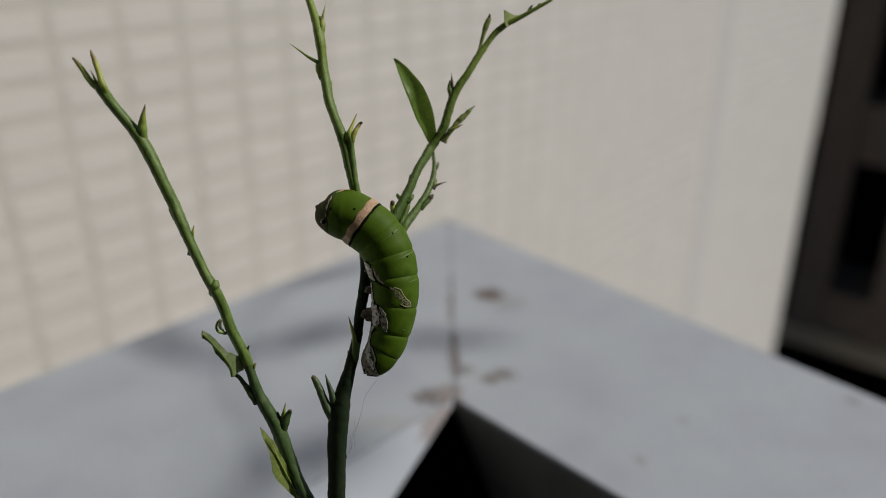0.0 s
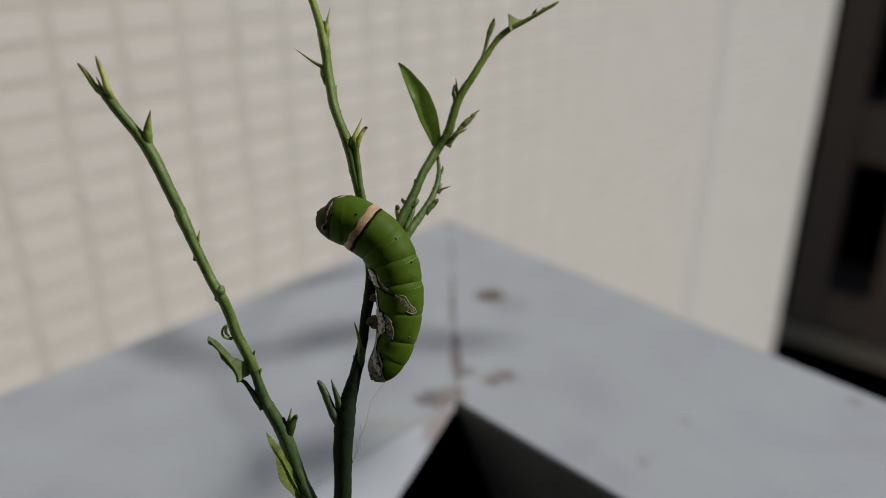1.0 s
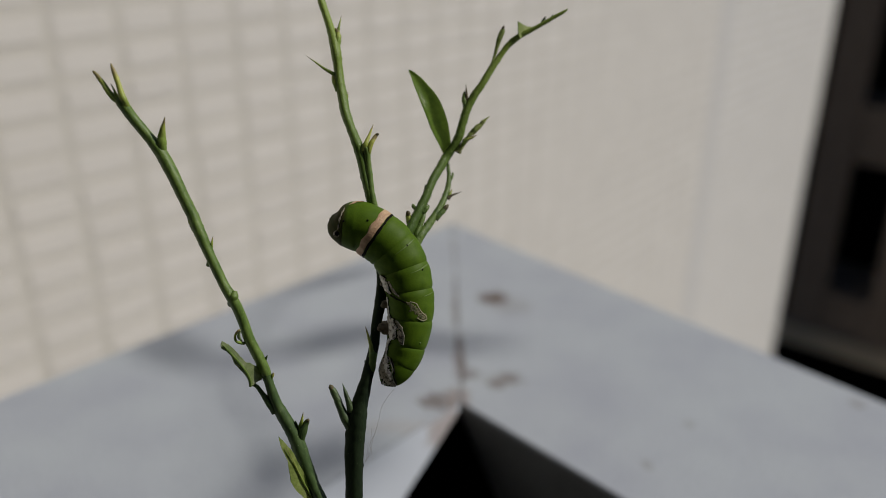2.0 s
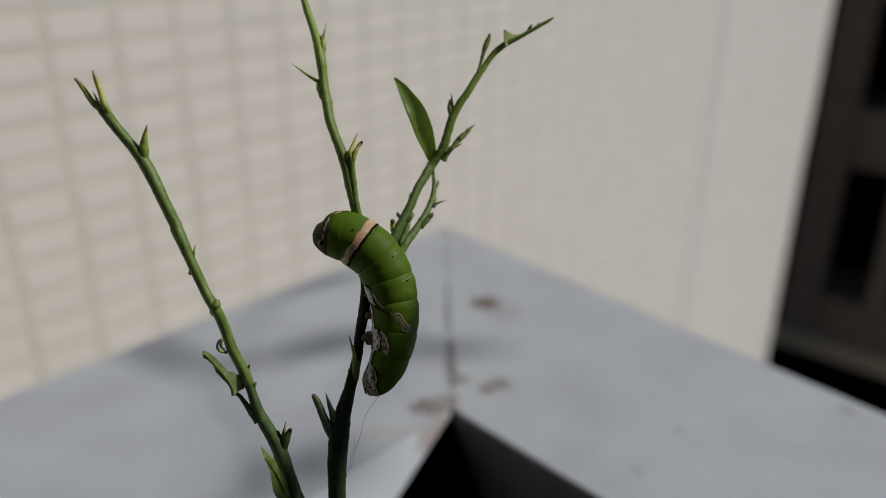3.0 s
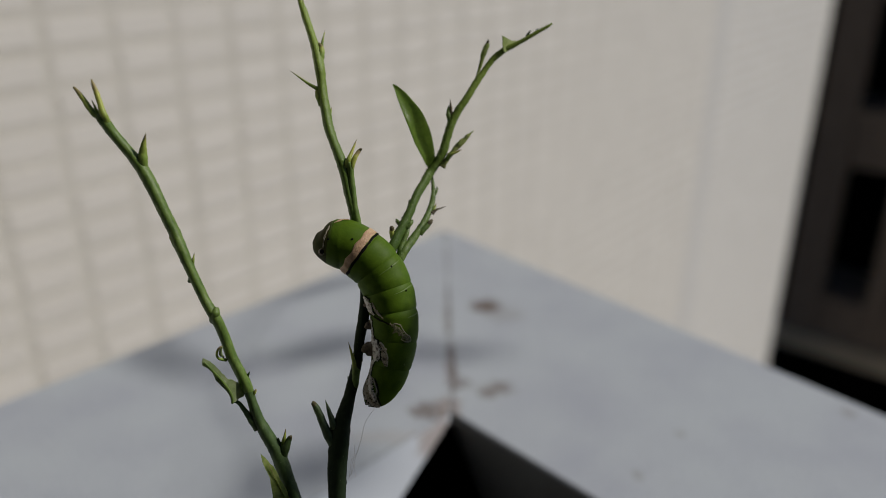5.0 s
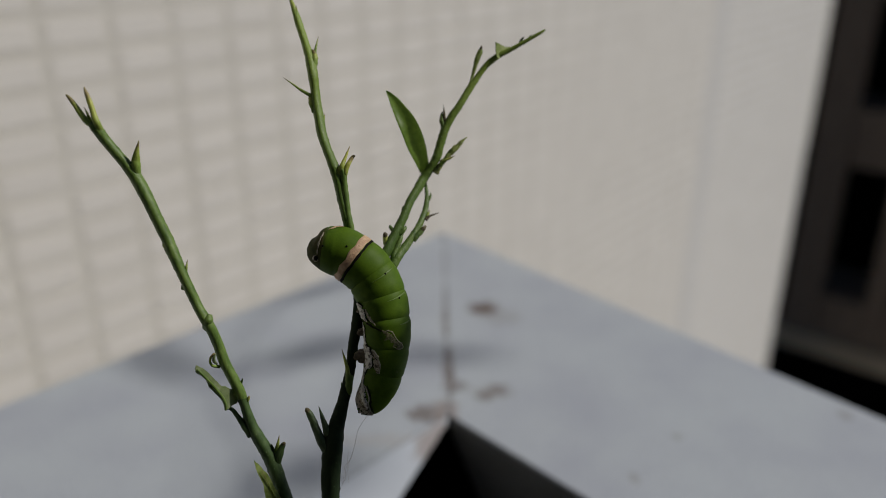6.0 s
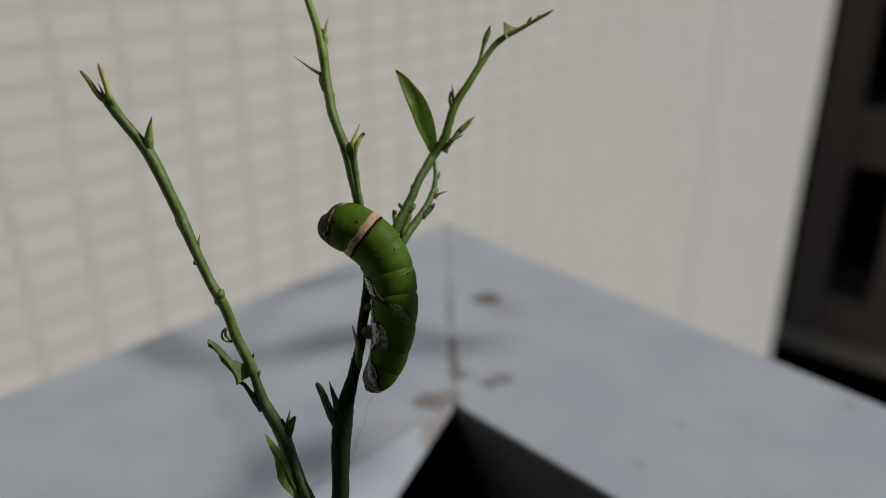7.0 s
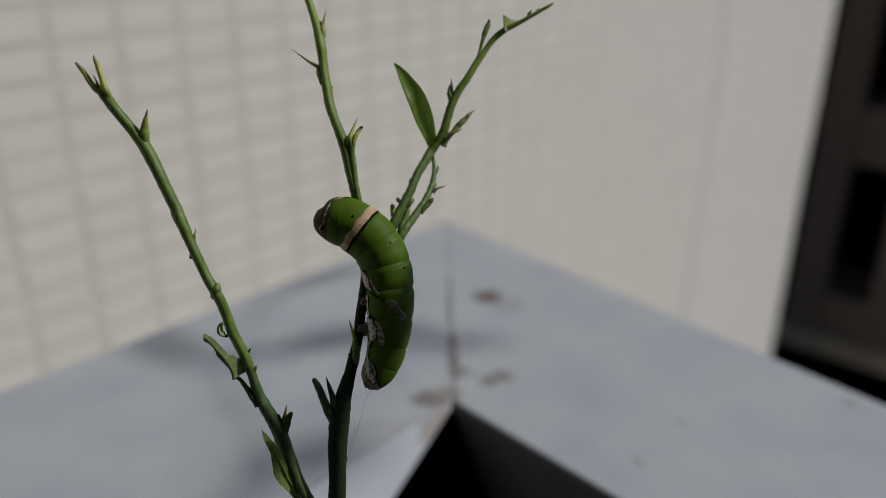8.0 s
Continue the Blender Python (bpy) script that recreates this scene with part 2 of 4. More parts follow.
def spline(rows, per=6):
    """Smooth rows of numbers through the given rows."""
    p = np.array(rows, float)
    p = np.vstack([2 * p[0] - p[1], p, 2 * p[-1] - p[-2]])
    out = []
    for i in range(1, len(p) - 2):
        for k in range(per):
            u = k / per
            out.append(0.5 * (2 * p[i] + (p[i + 1] - p[i - 1]) * u + (2 * p[i - 1] - 5 * p[i] + 4 * p[i + 1] - p[i + 2]) * u * u
                              + (3 * p[i] - p[i - 1] - 3 * p[i + 1] + p[i + 2]) * u ** 3))
    out.append(p[-2])
    return np.array(out)


def tube(rows, sides=12, per=6, rough=0.05, flat=1.0, ridges=0.0, seed=0.0, warts=0.0):
    """A round body along rows of (x, y, z, radius) in millimetres; flat: thickness across the view."""
    q = spline(rows, per)
    bm = bmesh.new()
    rings = []
    for i, row in enumerate(q):
        x, y, z, r = (float(c) for c in row)
        way = Vector(q[min(i + 1, len(q) - 1)][:3] - q[max(i - 1, 0)][:3]).normalized()
        side = way.cross(Vector((0, 1, -0.35))).normalized()
        out = way.cross(side)
        ring = []
        for k in range(sides):
            a = 2 * math.pi * k / sides
            rr = max(r, 0.03) * (1 + ridges * math.cos(3 * a + seed))
            here = Vector((x, y, z)) + rr * (side * math.cos(a) + out * flat * math.sin(a))
            swell = rough * 2 * noise.noise(here * 0.9 + Vector((seed, 0, 0))) + warts * 3 * max(0.0, noise.noise(here * 1.7 + Vector((0, seed, 0))) - 0.28)
            here += (here - Vector((x, y, z))) * swell
            ring.append(bm.verts.new(here * 0.001))
        rings.append(ring)
    for a, b in zip(rings, rings[1:]):
        for k in range(sides):
            bm.faces.new((a[k], a[(k + 1) % sides], b[(k + 1) % sides], b[k]))
    for ring in (rings[0], rings[-1]):
        bm.faces.new(ring)
    return bm


# parapet with its mitred metal cap
COR, INN = Vector((0.0045, 0.537)), Vector((0.0045, 0.3073))
LEFT = Vector((-math.sin(radians(43.3)), -math.cos(radians(43.3))))
RIGHT = Vector((math.sin(radians(43.0)), -math.cos(radians(43.0))))
RIGHT_OUT = Vector((math.sin(radians(40.1)), -math.cos(radians(40.1))))
REACH = 1.25


def cap_arm(name, outer, inner, shift, label):
    off = Vector((shift, 0))
    pts = [INN + off, COR + off, COR + off + outer * REACH, INN + off + inner * REACH]
    ob = part(name, prism(pts, -0.003, 0.0, 0.0009), M_CAP, None, at=Matrix.Translation((0, 0, TOP)), smooth=False)
    tagged(ob, label, "parapet cap", kind="structure")
    return ob


cap_left = cap_arm("parapet_cap_1", LEFT, LEFT, -0.0006, "pale grey painted metal parapet cap with rust stains at the mitre")
cap_right = cap_arm("parapet_cap_2", RIGHT_OUT, RIGHT, 0.0006, "pale grey painted metal parapet cap with rust spots")
seam = part("mitre_seam", prism([(0.0034, 0.3065), (0.0034, 0.536), (0.0056, 0.536), (0.0056, 0.3065)], -0.004, -0.0004), M_SEAM, at=Matrix.Translation((0, 0, TOP)), smooth=False)
tagged(seam, "brown weathered sealant in the mitre joint of the cap", "sealant", kind="structure")


def lip(name, way, run, drop, mat, parent, inward):
    """Added inner-edge lip that widens away from the corner as the shade line does."""
    bm = bmesh.new()
    n = Vector((-way.y, way.x)) * inward
    a, b = INN - n * 0.0004, INN - n * 0.0004 + way * 0.55
    c = b + n * run * 0.55
    top = [bm.verts.new((a.x, a.y, -0.0006)), bm.verts.new((b.x, b.y, -0.0006)), bm.verts.new((c.x, c.y, -0.0006 - drop * 0.55))]
    low = [bm.verts.new(v.co - Vector((n.x * 0.001, n.y * 0.001, 0.0015))) for v in top]
    bm.faces.new(top)
    bm.faces.new(low[::-1])
    for k in range(3):
        bm.faces.new((top[k], top[(k + 1) % 3], low[(k + 1) % 3], low[k]))
    bmesh.ops.recalc_face_normals(bm, faces=bm.faces)
    return part(name, bm, mat, parent, smooth=False)


lip("folded_lip", LEFT, -0.243, 0.313, M_LIP_LIT, cap_left, -1)
lip("folded_lip", RIGHT, 0.003, 1.42, M_LIP_SHADED, cap_right, 1)


def under(name, way, mat):
    a = INN + (COR - INN) * 0.14
    b = INN + (COR - INN) * 0.9
    pts = [a, b, b + way * REACH, a + way * REACH]
    ob = part(name, prism(pts, 0.0, TOP - 0.006), mat, smooth=False)
    # thin black sheet added along the inside as the opening's shade
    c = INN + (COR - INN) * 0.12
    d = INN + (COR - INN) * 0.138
    part("black_liner", prism([c, d, d + way * REACH, c + way * REACH], TOP - 0.6, TOP - 0.007), M_BED_SHADE, ob, smooth=False)
    return tagged(ob, "plain rendered parapet wall with a black sheet added inside as shade", "parapet wall", kind="structure")


M_PLASTER = material("grey_plaster", [(0.36, 0.35, 0.33), (0.44, 0.43, 0.41)], 0.9, 6, 150, 0.5)
under("parapet_wall_1", LEFT, M_PLASTER)
under("parapet_wall_2", RIGHT, M_PLASTER)

# ground and planter bed
ground = part("ground", block((400, 400, 0.2), (0, 0, -0.1)), M_GROUND, smooth=False)
tagged(ground, "grey concrete ground far below the parapet", "ground", kind="structure")
bed_pts = [INN + (COR - INN) * 0.13, INN + (COR - INN) * 0.13 + RIGHT * 0.75, Vector((0.0, -0.62)), INN + (COR - INN) * 0.13 + LEFT * 0.75]
bed = part("planter_soil", prism(bed_pts, 0.0, TOP - 0.28), M_SOIL, smooth=False)
tagged(bed, "dark damp soil filling the bed behind the parapet", "soil", kind="structure")

# tiled house wall
WALL_A = radians(41.2)
W0 = Vector((-0.5434, 1.1686))
ALONG = Vector((math.sin(WALL_A), math.cos(WALL_A)))
OUT = Vector((math.cos(WALL_A), -math.sin(WALL_A)))
TW, TH_ = 0.1035, 0.0515
W_LEN0, W_LEN1, W_TOP = -2.6, 3.73, TOP + 1.6


def on_wall(s, z, out=0.0):
    p = W0 + ALONG * s + OUT * out
    return Vector((p.x, p.y, z))


WALL_M = Matrix.Translation((W0.x, W0.y, 0)) @ Matrix.Rotation(math.atan2(ALONG.y, ALONG.x), 4, "Z")
wall = part("wall_north", block((W_LEN1 - W_LEN0, 0.2, W_TOP), ((W_LEN0 + W_LEN1) / 2, 0.1022, W_TOP / 2)), M_JOINT, at=WALL_M, smooth=False)
tagged(wall, "house wall clad with small beige tiles in a straight grid", "wall", kind="structure")


# the dark screen at the wall's far end
SCREEN_M = Matrix.Translation(on_wall(W_LEN1 + 0.8, 0)) @ Matrix.Rotation(math.atan2(OUT.y, OUT.x), 4, "Z")
screen = new("timber_screen")
screen.matrix_basis = SCREEN_M
tagged(screen, "dark brown timber screen with open panels beside the tiled wall", "screen")
for v0, v1 in ((-0.19, 0.02), (0.285, 0.40)):
    part("stile", block((v1 - v0, 0.09, 2.42), ((v0 + v1) / 2, 0.045, TOP - 1.21), 0.006), M_WOOD, screen, smooth=False)
for z0, z1 in ((-1.17, -0.82), (-2.38, -2.025), (-0.2, 0.0)):
    part("rail", block((0.262, 0.07, z1 - z0), (0.153, 0.045, TOP + (z0 + z1) / 2), 0.006), M_WOOD, screen, smooth=False)
    part("rail", block((0.204, 0.07, z1 - z0), (0.505, 0.045, TOP + (z0 + z1) / 2), 0.006), M_WOOD, screen, smooth=False)
for z in (-0.84, -2.04):
    part("shelf_board", block((0.78, 0.47, 0.03), (0.21, 0.32, TOP + z), 0.004), M_WOOD, screen, smooth=False)
part("sill_board", block((0.94, 0.09, 0.13), (0.13, 0.01, TOP - 2.375), 0.008), M_LIT_SILL, screen, "sill board in paler brown for the light on its edge", smooth=False)
# panel and three enclosing pieces added in shade black, so the openings stay dark
part("base_panel", block((1.0, 0.02, 0.54), (0.12, 0.10, TOP - 2.72)), M_SHADE_BLACK, screen, smooth=False)
room = part("dark_backing", block((1.2, 0.1, 3.1), (0.2, 0.62, 1.55)), M_SHADE_BLACK, at=SCREEN_M, smooth=False)
tagged(room, "wall coloured near black as the shade behind the open screen", "wall", kind="structure")
room2 = part("dark_soffit", block((1.0, 0.56, 0.06), (0.12, 0.29, TOP + 0.07)), M_SHADE_BLACK, at=SCREEN_M, smooth=False)
tagged(room2, "added soffit coloured near black as shade above the screen", "soffit", kind="structure")
room3 = part("dark_return", block((0.1, 0.6, 3.1), (0.67, 0.27, 1.55)), M_SHADE_BLACK, at=SCREEN_M, smooth=False)
tagged(room3, "added return wall coloured near black as shade behind the screen", "wall", kind="structure")

# unseen dark block added behind the eye to cut the front light
M_LIGHT_BLOCK = material("light_block_brown", [(0.05, 0.043, 0.036), (0.08, 0.07, 0.06)], 0.9, 2, 120, 0.4)
light_block = part("wall_south", block((7.0, 0.2, 6.2), (-1.6, -0.95, 3.1)), M_LIGHT_BLOCK, smooth=False)
tagged(light_block, "unseen dark brown block added to cut the front light", "wall", kind="structure")

# the citrus plant
plant = new("citrus_plant")
plant.matrix_basis = Matrix.Translation((0, 0, TOP))
tagged(plant, "young green citrus plant with bare thorny twigs eaten by a caterpillar", "plant")
ROOT = [(-20.0, 98.0, -282.0, 3.2), (-21.0, 101.0, -180.0, 2.9), (-22.5, 108.0, -60.0, 2.5), (-23.0, 114.0, 10.0, 2.2)]
STEM = ROOT + [(-23.10, 119.50, 45.79, 2.28), (-22.29, 126.91, 78.62, 2.02), (-22.08, 131.59, 92.17, 1.82), (-22.08, 133.53, 96.72, 1.85), (-22.05, 135.38, 101.06, 1.94), (-21.81, 137.45, 105.94, 2.12), (-21.45, 138.81, 109.21, 2.12), (-20.86, 139.94, 111.94, 1.76), (-20.03, 141.09, 114.65, 1.46), (-19.27, 142.25, 117.36, 1.21), (-18.62, 143.42, 120.06, 1.12), (-17.92, 144.69, 122.98, 1.03), (-17.61, 146.08, 125.29, 1.03), (-17.30, 147.61, 127.82, 1.10), (-16.74, 149.13, 130.36, 1.16), (-16.37, 150.66, 132.92, 1.19), (-16.17, 152.19, 135.49, 1.19), (-16.27, 153.74, 138.07, 1.17), (-16.80, 155.59, 141.19, 1.17)]
main_stem = part("main_stem", tube(STEM, 20, 8, 0.04, ridges=0.05, warts=0.07), M_STEM, plant, "dark green woody main stem")
# one branch in two lengths, the lower in a darker green
LOWER_GROWTH = [(-17.64, 122.79, 63.87, 1.48), (-23.38, 129.08, 81.15, 1.41), (-27.08, 131.53, 88.79, 1.35), (-28.70, 132.48, 91.71, 1.31), (-30.44, 133.69, 95.13, 1.27), (-31.65, 134.70, 97.97, 1.36), (-32.73, 135.67, 100.84, 1.48), (-33.62, 136.50, 103.37, 1.56), (-34.51, 137.25, 105.80, 1.50), (-35.62, 137.79, 107.96, 1.39), (-36.94, 138.39, 110.34, 1.33), (-38.14, 138.99, 112.71, 1.14), (-38.99, 139.62, 115.18, 1.03), (-39.61, 140.17, 117.29, 0.96), (-40.29, 140.61, 119.71, 1.08), (-40.58, 140.74, 120.70, 0.96)]
UPPER_GROWTH = [(-39.71, 140.29, 117.75, 0.78), (-39.96, 140.45, 118.59, 0.96), (-40.29, 140.61, 119.71, 1.15), (-41.07, 140.91, 121.94, 1.12), (-42.29, 141.38, 124.71, 1.09), (-43.24, 141.77, 126.98, 1.11), (-44.18, 142.38, 130.40, 1.06), (-44.93, 142.45, 133.05, 1.08), (-45.68, 142.49, 135.05, 1.09), (-46.62, 142.90, 136.73, 1.05), (-47.52, 143.51, 138.19, 1.00), (-48.13, 143.97, 139.34, 0.99), (-49.31, 144.69, 141.98, 1.02), (-50.45, 145.46, 144.59, 1.03), (-51.60, 146.30, 147.27, 1.13), (-52.71, 147.29, 149.66, 1.20), (-53.28, 147.87, 150.99, 1.18), (-54.04, 148.32, 152.62, 1.18), (-55.28, 148.98, 155.34, 1.18), (-56.44, 149.72, 158.01, 1.22), (-57.83, 150.83, 160.57, 1.29), (-59.34, 151.77, 163.18, 1.26), (-60.39, 151.99, 164.83, 1.17), (-61.54, 152.20, 166.47, 1.07), (-63.10, 152.28, 168.69, 1.02), (-64.34, 152.30, 170.57, 1.04), (-65.20, 152.14, 172.26, 1.06), (-65.78, 151.84, 173.30, 0.96), (-66.32, 152.10, 173.90, 0.67)]
branch_a = part("branch", tube(UPPER_GROWTH, 20, 8, 0.02, ridges=0.04, seed=1.0, warts=0.05), M_TWIG, plant)
part("branch", tube(LOWER_GROWTH, 20, 8, 0.03, ridges=0.05, seed=1.0, warts=0.06), M_LOWER_TWIG, plant, "darker lower growth of the branch")
BRANCH_B = [(-16.44, 153.28, 135.66, 1.17), (-17.28, 156.59, 143.38, 1.11), (-18.39, 158.19, 149.42, 1.06), (-18.96, 159.09, 152.00, 1.03), (-19.68, 160.26, 154.74, 1.03), (-20.28, 161.42, 157.37, 1.08), (-20.94, 162.10, 160.12, 1.10), (-21.48, 162.42, 161.98, 1.10), (-22.20, 163.57, 163.39, 1.03), (-23.32, 165.39, 165.61, 0.99), (-24.34, 167.31, 168.08, 1.05), (-24.99, 169.30, 170.80, 1.08), (-25.64, 171.16, 173.46, 1.04), (-25.99, 172.69, 176.19, 1.00), (-26.42, 173.89, 178.98, 1.10), (-27.09, 175.90, 181.67, 1.06), (-28.10, 178.07, 184.37, 0.87), (-29.26, 180.36, 187.09, 0.84), (-30.17, 182.00, 189.30, 0.82), (-30.94, 183.33, 191.20, 0.69), (-31.53, 184.39, 192.43, 0.46), (-31.96, 185.08, 193.21, 0.26)]
branch_b = part("branch", tube(BRANCH_B, 20, 8, 0.03, ridges=0.07, seed=2.0, warts=0.08), M_GROWING, plant)
BRANCH_C = [(-15.94, 154.22, 135.24, 1.06), (-13.04, 156.33, 140.24, 1.09), (-10.81, 158.78, 143.57, 1.10), (-9.65, 160.63, 145.47, 1.11), (-8.29, 162.69, 147.59, 1.04), (-6.92, 164.86, 149.96, 0.94), (-5.60, 167.35, 152.54, 0.92), (-3.90, 170.02, 154.72, 1.01), (-2.66, 171.88, 156.40, 1.03), (-1.01, 172.81, 158.62, 0.94), (0.13, 173.59, 160.48, 0.98), (1.01, 174.72, 163.16, 0.95), (2.02, 176.00, 166.19, 0.94), (3.41, 177.08, 168.75, 0.89), (5.82, 178.60, 171.98, 0.81), (7.61, 180.23, 174.58, 0.78), (9.15, 181.39, 176.51, 0.68), (10.17, 182.10, 177.90, 0.65), (11.44, 182.75, 179.42, 0.68), (12.84, 183.25, 180.59, 0.71), (14.50, 183.68, 181.65, 0.64), (17.29, 184.21, 182.94, 0.51), (19.96, 184.77, 184.29, 0.45), (22.38, 185.32, 185.57, 0.41), (24.16, 185.71, 186.45, 0.33), (25.05, 185.96, 187.03, 0.16)]
branch_c = part("branch", tube(BRANCH_C, 20, 8, 0.04, ridges=0.07, seed=3.0, warts=0.1), M_GROWING, plant)
BRANCH_D = [(-11.35, 155.59, 138.59, 0.99), (-9.81, 156.93, 140.39, 0.97), (-8.28, 158.79, 142.52, 0.95), (-6.51, 161.16, 144.23, 0.89), (-4.95, 163.24, 145.96, 0.79), (-3.49, 165.52, 147.78, 0.71), (-2.45, 168.08, 149.69, 0.63), (-1.96, 169.93, 151.74, 0.55), (-2.10, 171.71, 153.70, 0.38), (-2.42, 172.59, 155.68, 0.33)]
branch_d = part("branch", tube(BRANCH_D, 16, 8, 0.05, ridges=0.07, seed=4.0, warts=0.1), M_ROUGH_TWIG, plant)


def sprig(name, rows, parent, mat=M_SHOOT, flat=1.0, label="", seed=0.0, rough=0.06):
    return part(name, tube(rows, 12, 6, rough, flat, seed=seed, warts=0.05), mat, parent, label)


sprig("shoot", [(-22.60, 137.84, 107.50, 1.21), (-23.61, 138.17, 109.23, 1.09), (-24.66, 138.98, 111.19, 0.90), (-25.60, 139.89, 113.36, 0.80), (-26.42, 140.58, 114.98, 0.68), (-26.83, 140.86, 115.62, 0.48), (-27.01, 141.00, 115.95, 0.15)], main_stem, M_DARKTWIG, seed=1.0)
sprig("dry_end", [(-26.43, 140.62, 114.95, 0.48), (-26.85, 140.67, 115.81, 0.56), (-27.08, 140.85, 116.24, 0.17)], main_stem, M_TIP, label="brown dried end of the cut shoot", seed=2.0)
sprig("thorn", [(-22.55, 138.94, 110.94, 0.97), (-23.09, 139.31, 112.77, 0.68), (-23.62, 139.91, 114.17, 0.48), (-24.03, 140.42, 115.36, 0.28), (-24.44, 140.92, 116.54, 0.04)], main_stem, M_DARKTWIG, seed=3.0)
sprig("spur", [(-21.44, 139.77, 111.78, 0.61), (-21.69, 139.96, 113.03, 0.29), (-21.81, 140.24, 113.68, 0.18)], main_stem, M_DARKTWIG, seed=4.0)
sprig("bud_base", [(-18.46, 142.37, 118.65, 0.73), (-18.19, 142.72, 120.20, 0.82), (-18.14, 143.42, 121.82, 0.80), (-18.31, 143.94, 123.00, 0.56), (-18.43, 144.19, 123.52, 0.18)], main_stem, M_TWIG, 0.8, seed=5.0, rough=0.14)
sprig("thorn", [(-18.19, 143.56, 122.27, 0.56), (-18.51, 143.96, 123.92, 0.43), (-18.95, 144.81, 125.32, 0.29), (-19.32, 145.41, 126.32, 0.18), (-19.66, 146.02, 127.32, 0.03)], main_stem, M_SHOOT, seed=6.0)
sprig("spur", [(-19.21, 142.72, 118.44, 0.49), (-19.71, 143.16, 120.21, 0.19), (-19.77, 143.40, 120.75, 0.06)], main_stem, M_DARKTWIG, seed=7.0)
sprig("shoot", [(-65.62, 153.02, 171.85, 0.90), (-66.22, 151.97, 173.60, 0.72), (-67.08, 152.22, 174.20, 0.67), (-68.06, 152.65, 175.20, 0.58), (-69.09, 153.24, 176.60, 0.51), (-70.12, 153.79, 177.90, 0.41), (-70.88, 154.13, 178.70, 0.30), (-71.21, 154.26, 179.00, 0.11)], branch_a, M_THORN, seed=8.0)
sprig("shoot", [(-64.97, 152.52, 171.96, 0.84), (-65.02, 151.55, 173.90, 0.71), (-65.78, 152.44, 175.99, 0.56), (-66.38, 153.16, 177.69, 0.53), (-66.92, 153.71, 178.98, 0.43), (-67.30, 154.09, 179.88, 0.27), (-67.46, 154.32, 180.43, 0.11)], branch_a, M_SHOOT, seed=9.0)
sprig("thorn", [(-66.15, 152.53, 173.38, 0.45), (-66.45, 152.15, 174.54, 0.29), (-67.00, 152.62, 175.64, 0.20), (-67.65, 153.13, 176.83, 0.03)], branch_a, M_THORN, seed=10.0)
sprig("thorn", [(-59.63, 152.43, 162.77, 1.08), (-59.07, 151.89, 164.85, 1.01), (-58.85, 152.10, 166.50, 0.80), (-58.56, 152.15, 167.83, 0.57), (-58.24, 152.19, 168.94, 0.36), (-57.75, 152.20, 170.43, 0.05)], branch_a, M_THORN, seed=11.0)
sprig("thorn", [(-50.43, 146.45, 144.42, 0.58), (-49.86, 146.05, 145.80, 0.32), (-49.66, 146.32, 146.66, 0.19), (-49.46, 146.59, 147.52, 0.03)], branch_a, M_THORN, seed=12.0)
sprig("bud", [(-53.16, 147.52, 148.49, 0.64), (-53.57, 147.18, 149.70, 0.53), (-53.96, 147.53, 150.52, 0.42), (-54.08, 147.80, 151.14, 0.16)], branch_a, M_THORN, seed=13.0, rough=0.15)
sprig("leaf_scar", [(-53.98, 147.14, 149.47, 0.15), (-53.54, 146.77, 149.37, 0.19), (-53.26, 146.91, 149.68, 0.19), (-53.38, 147.08, 150.09, 0.15)], branch_a, M_TIP, seed=14.0)
sprig("bud", [(-50.81, 145.43, 141.66, 0.43), (-50.40, 144.93, 142.86, 0.36), (-50.15, 145.19, 143.72, 0.16)], branch_a, M_TWIG, seed=15.0)
sprig("bud", [(-46.39, 143.01, 134.04, 0.86), (-45.68, 142.31, 135.64, 0.92), (-45.37, 142.57, 136.51, 0.81), (-45.20, 142.84, 137.13, 0.48)], branch_a, M_TWIG, seed=16.0, rough=0.12)
sprig("spur", [(-40.39, 141.34, 121.68, 0.42), (-39.79, 141.25, 122.80, 0.18), (-39.66, 141.31, 123.17, 0.06)], branch_a, M_LOWER_TWIG, seed=17.0)
sprig("bud", [(-39.77, 140.90, 117.37, 0.66), (-38.82, 140.39, 118.77, 0.37), (-38.50, 140.48, 119.39, 0.17)], branch_a, M_THORN, seed=18.0, rough=0.2)
sprig("tendril", [(-44.27, 141.48, 125.84, 0.36), (-44.73, 140.60, 126.46, 0.33), (-45.27, 140.18, 126.93, 0.27), (-45.56, 140.13, 127.76, 0.25), (-45.33, 140.19, 128.71, 0.24), (-44.77, 140.32, 129.41, 0.21), (-44.42, 140.54, 129.53, 0.14)], branch_a, M_THORN, seed=19.0)
sprig("curl", [(-44.61, 141.32, 126.58, 0.18), (-44.76, 140.50, 127.55, 0.31), (-44.76, 140.15, 128.38, 0.33), (-44.54, 140.07, 129.08, 0.26), (-44.22, 140.07, 129.67, 0.12)], branch_a, M_NIBBLED, seed=20.0)
sprig("petiole", [(-38.43, 138.59, 111.17, 0.97), (-39.37, 138.67, 112.64, 0.77), (-40.36, 139.06, 114.17, 0.60), (-41.24, 139.40, 115.46, 0.50), (-42.02, 139.67, 116.51, 0.43), (-42.81, 139.79, 116.98, 0.38), (-43.64, 139.73, 116.75, 0.22)], branch_a, M_LOWER_TWIG, seed=21.0)
sprig("bud", [(-40.27, 139.63, 112.83, 0.50), (-40.03, 139.23, 114.34, 0.29), (-40.13, 139.35, 114.81, 0.09)], branch_a, M_THORN, seed=22.0, rough=0.2)
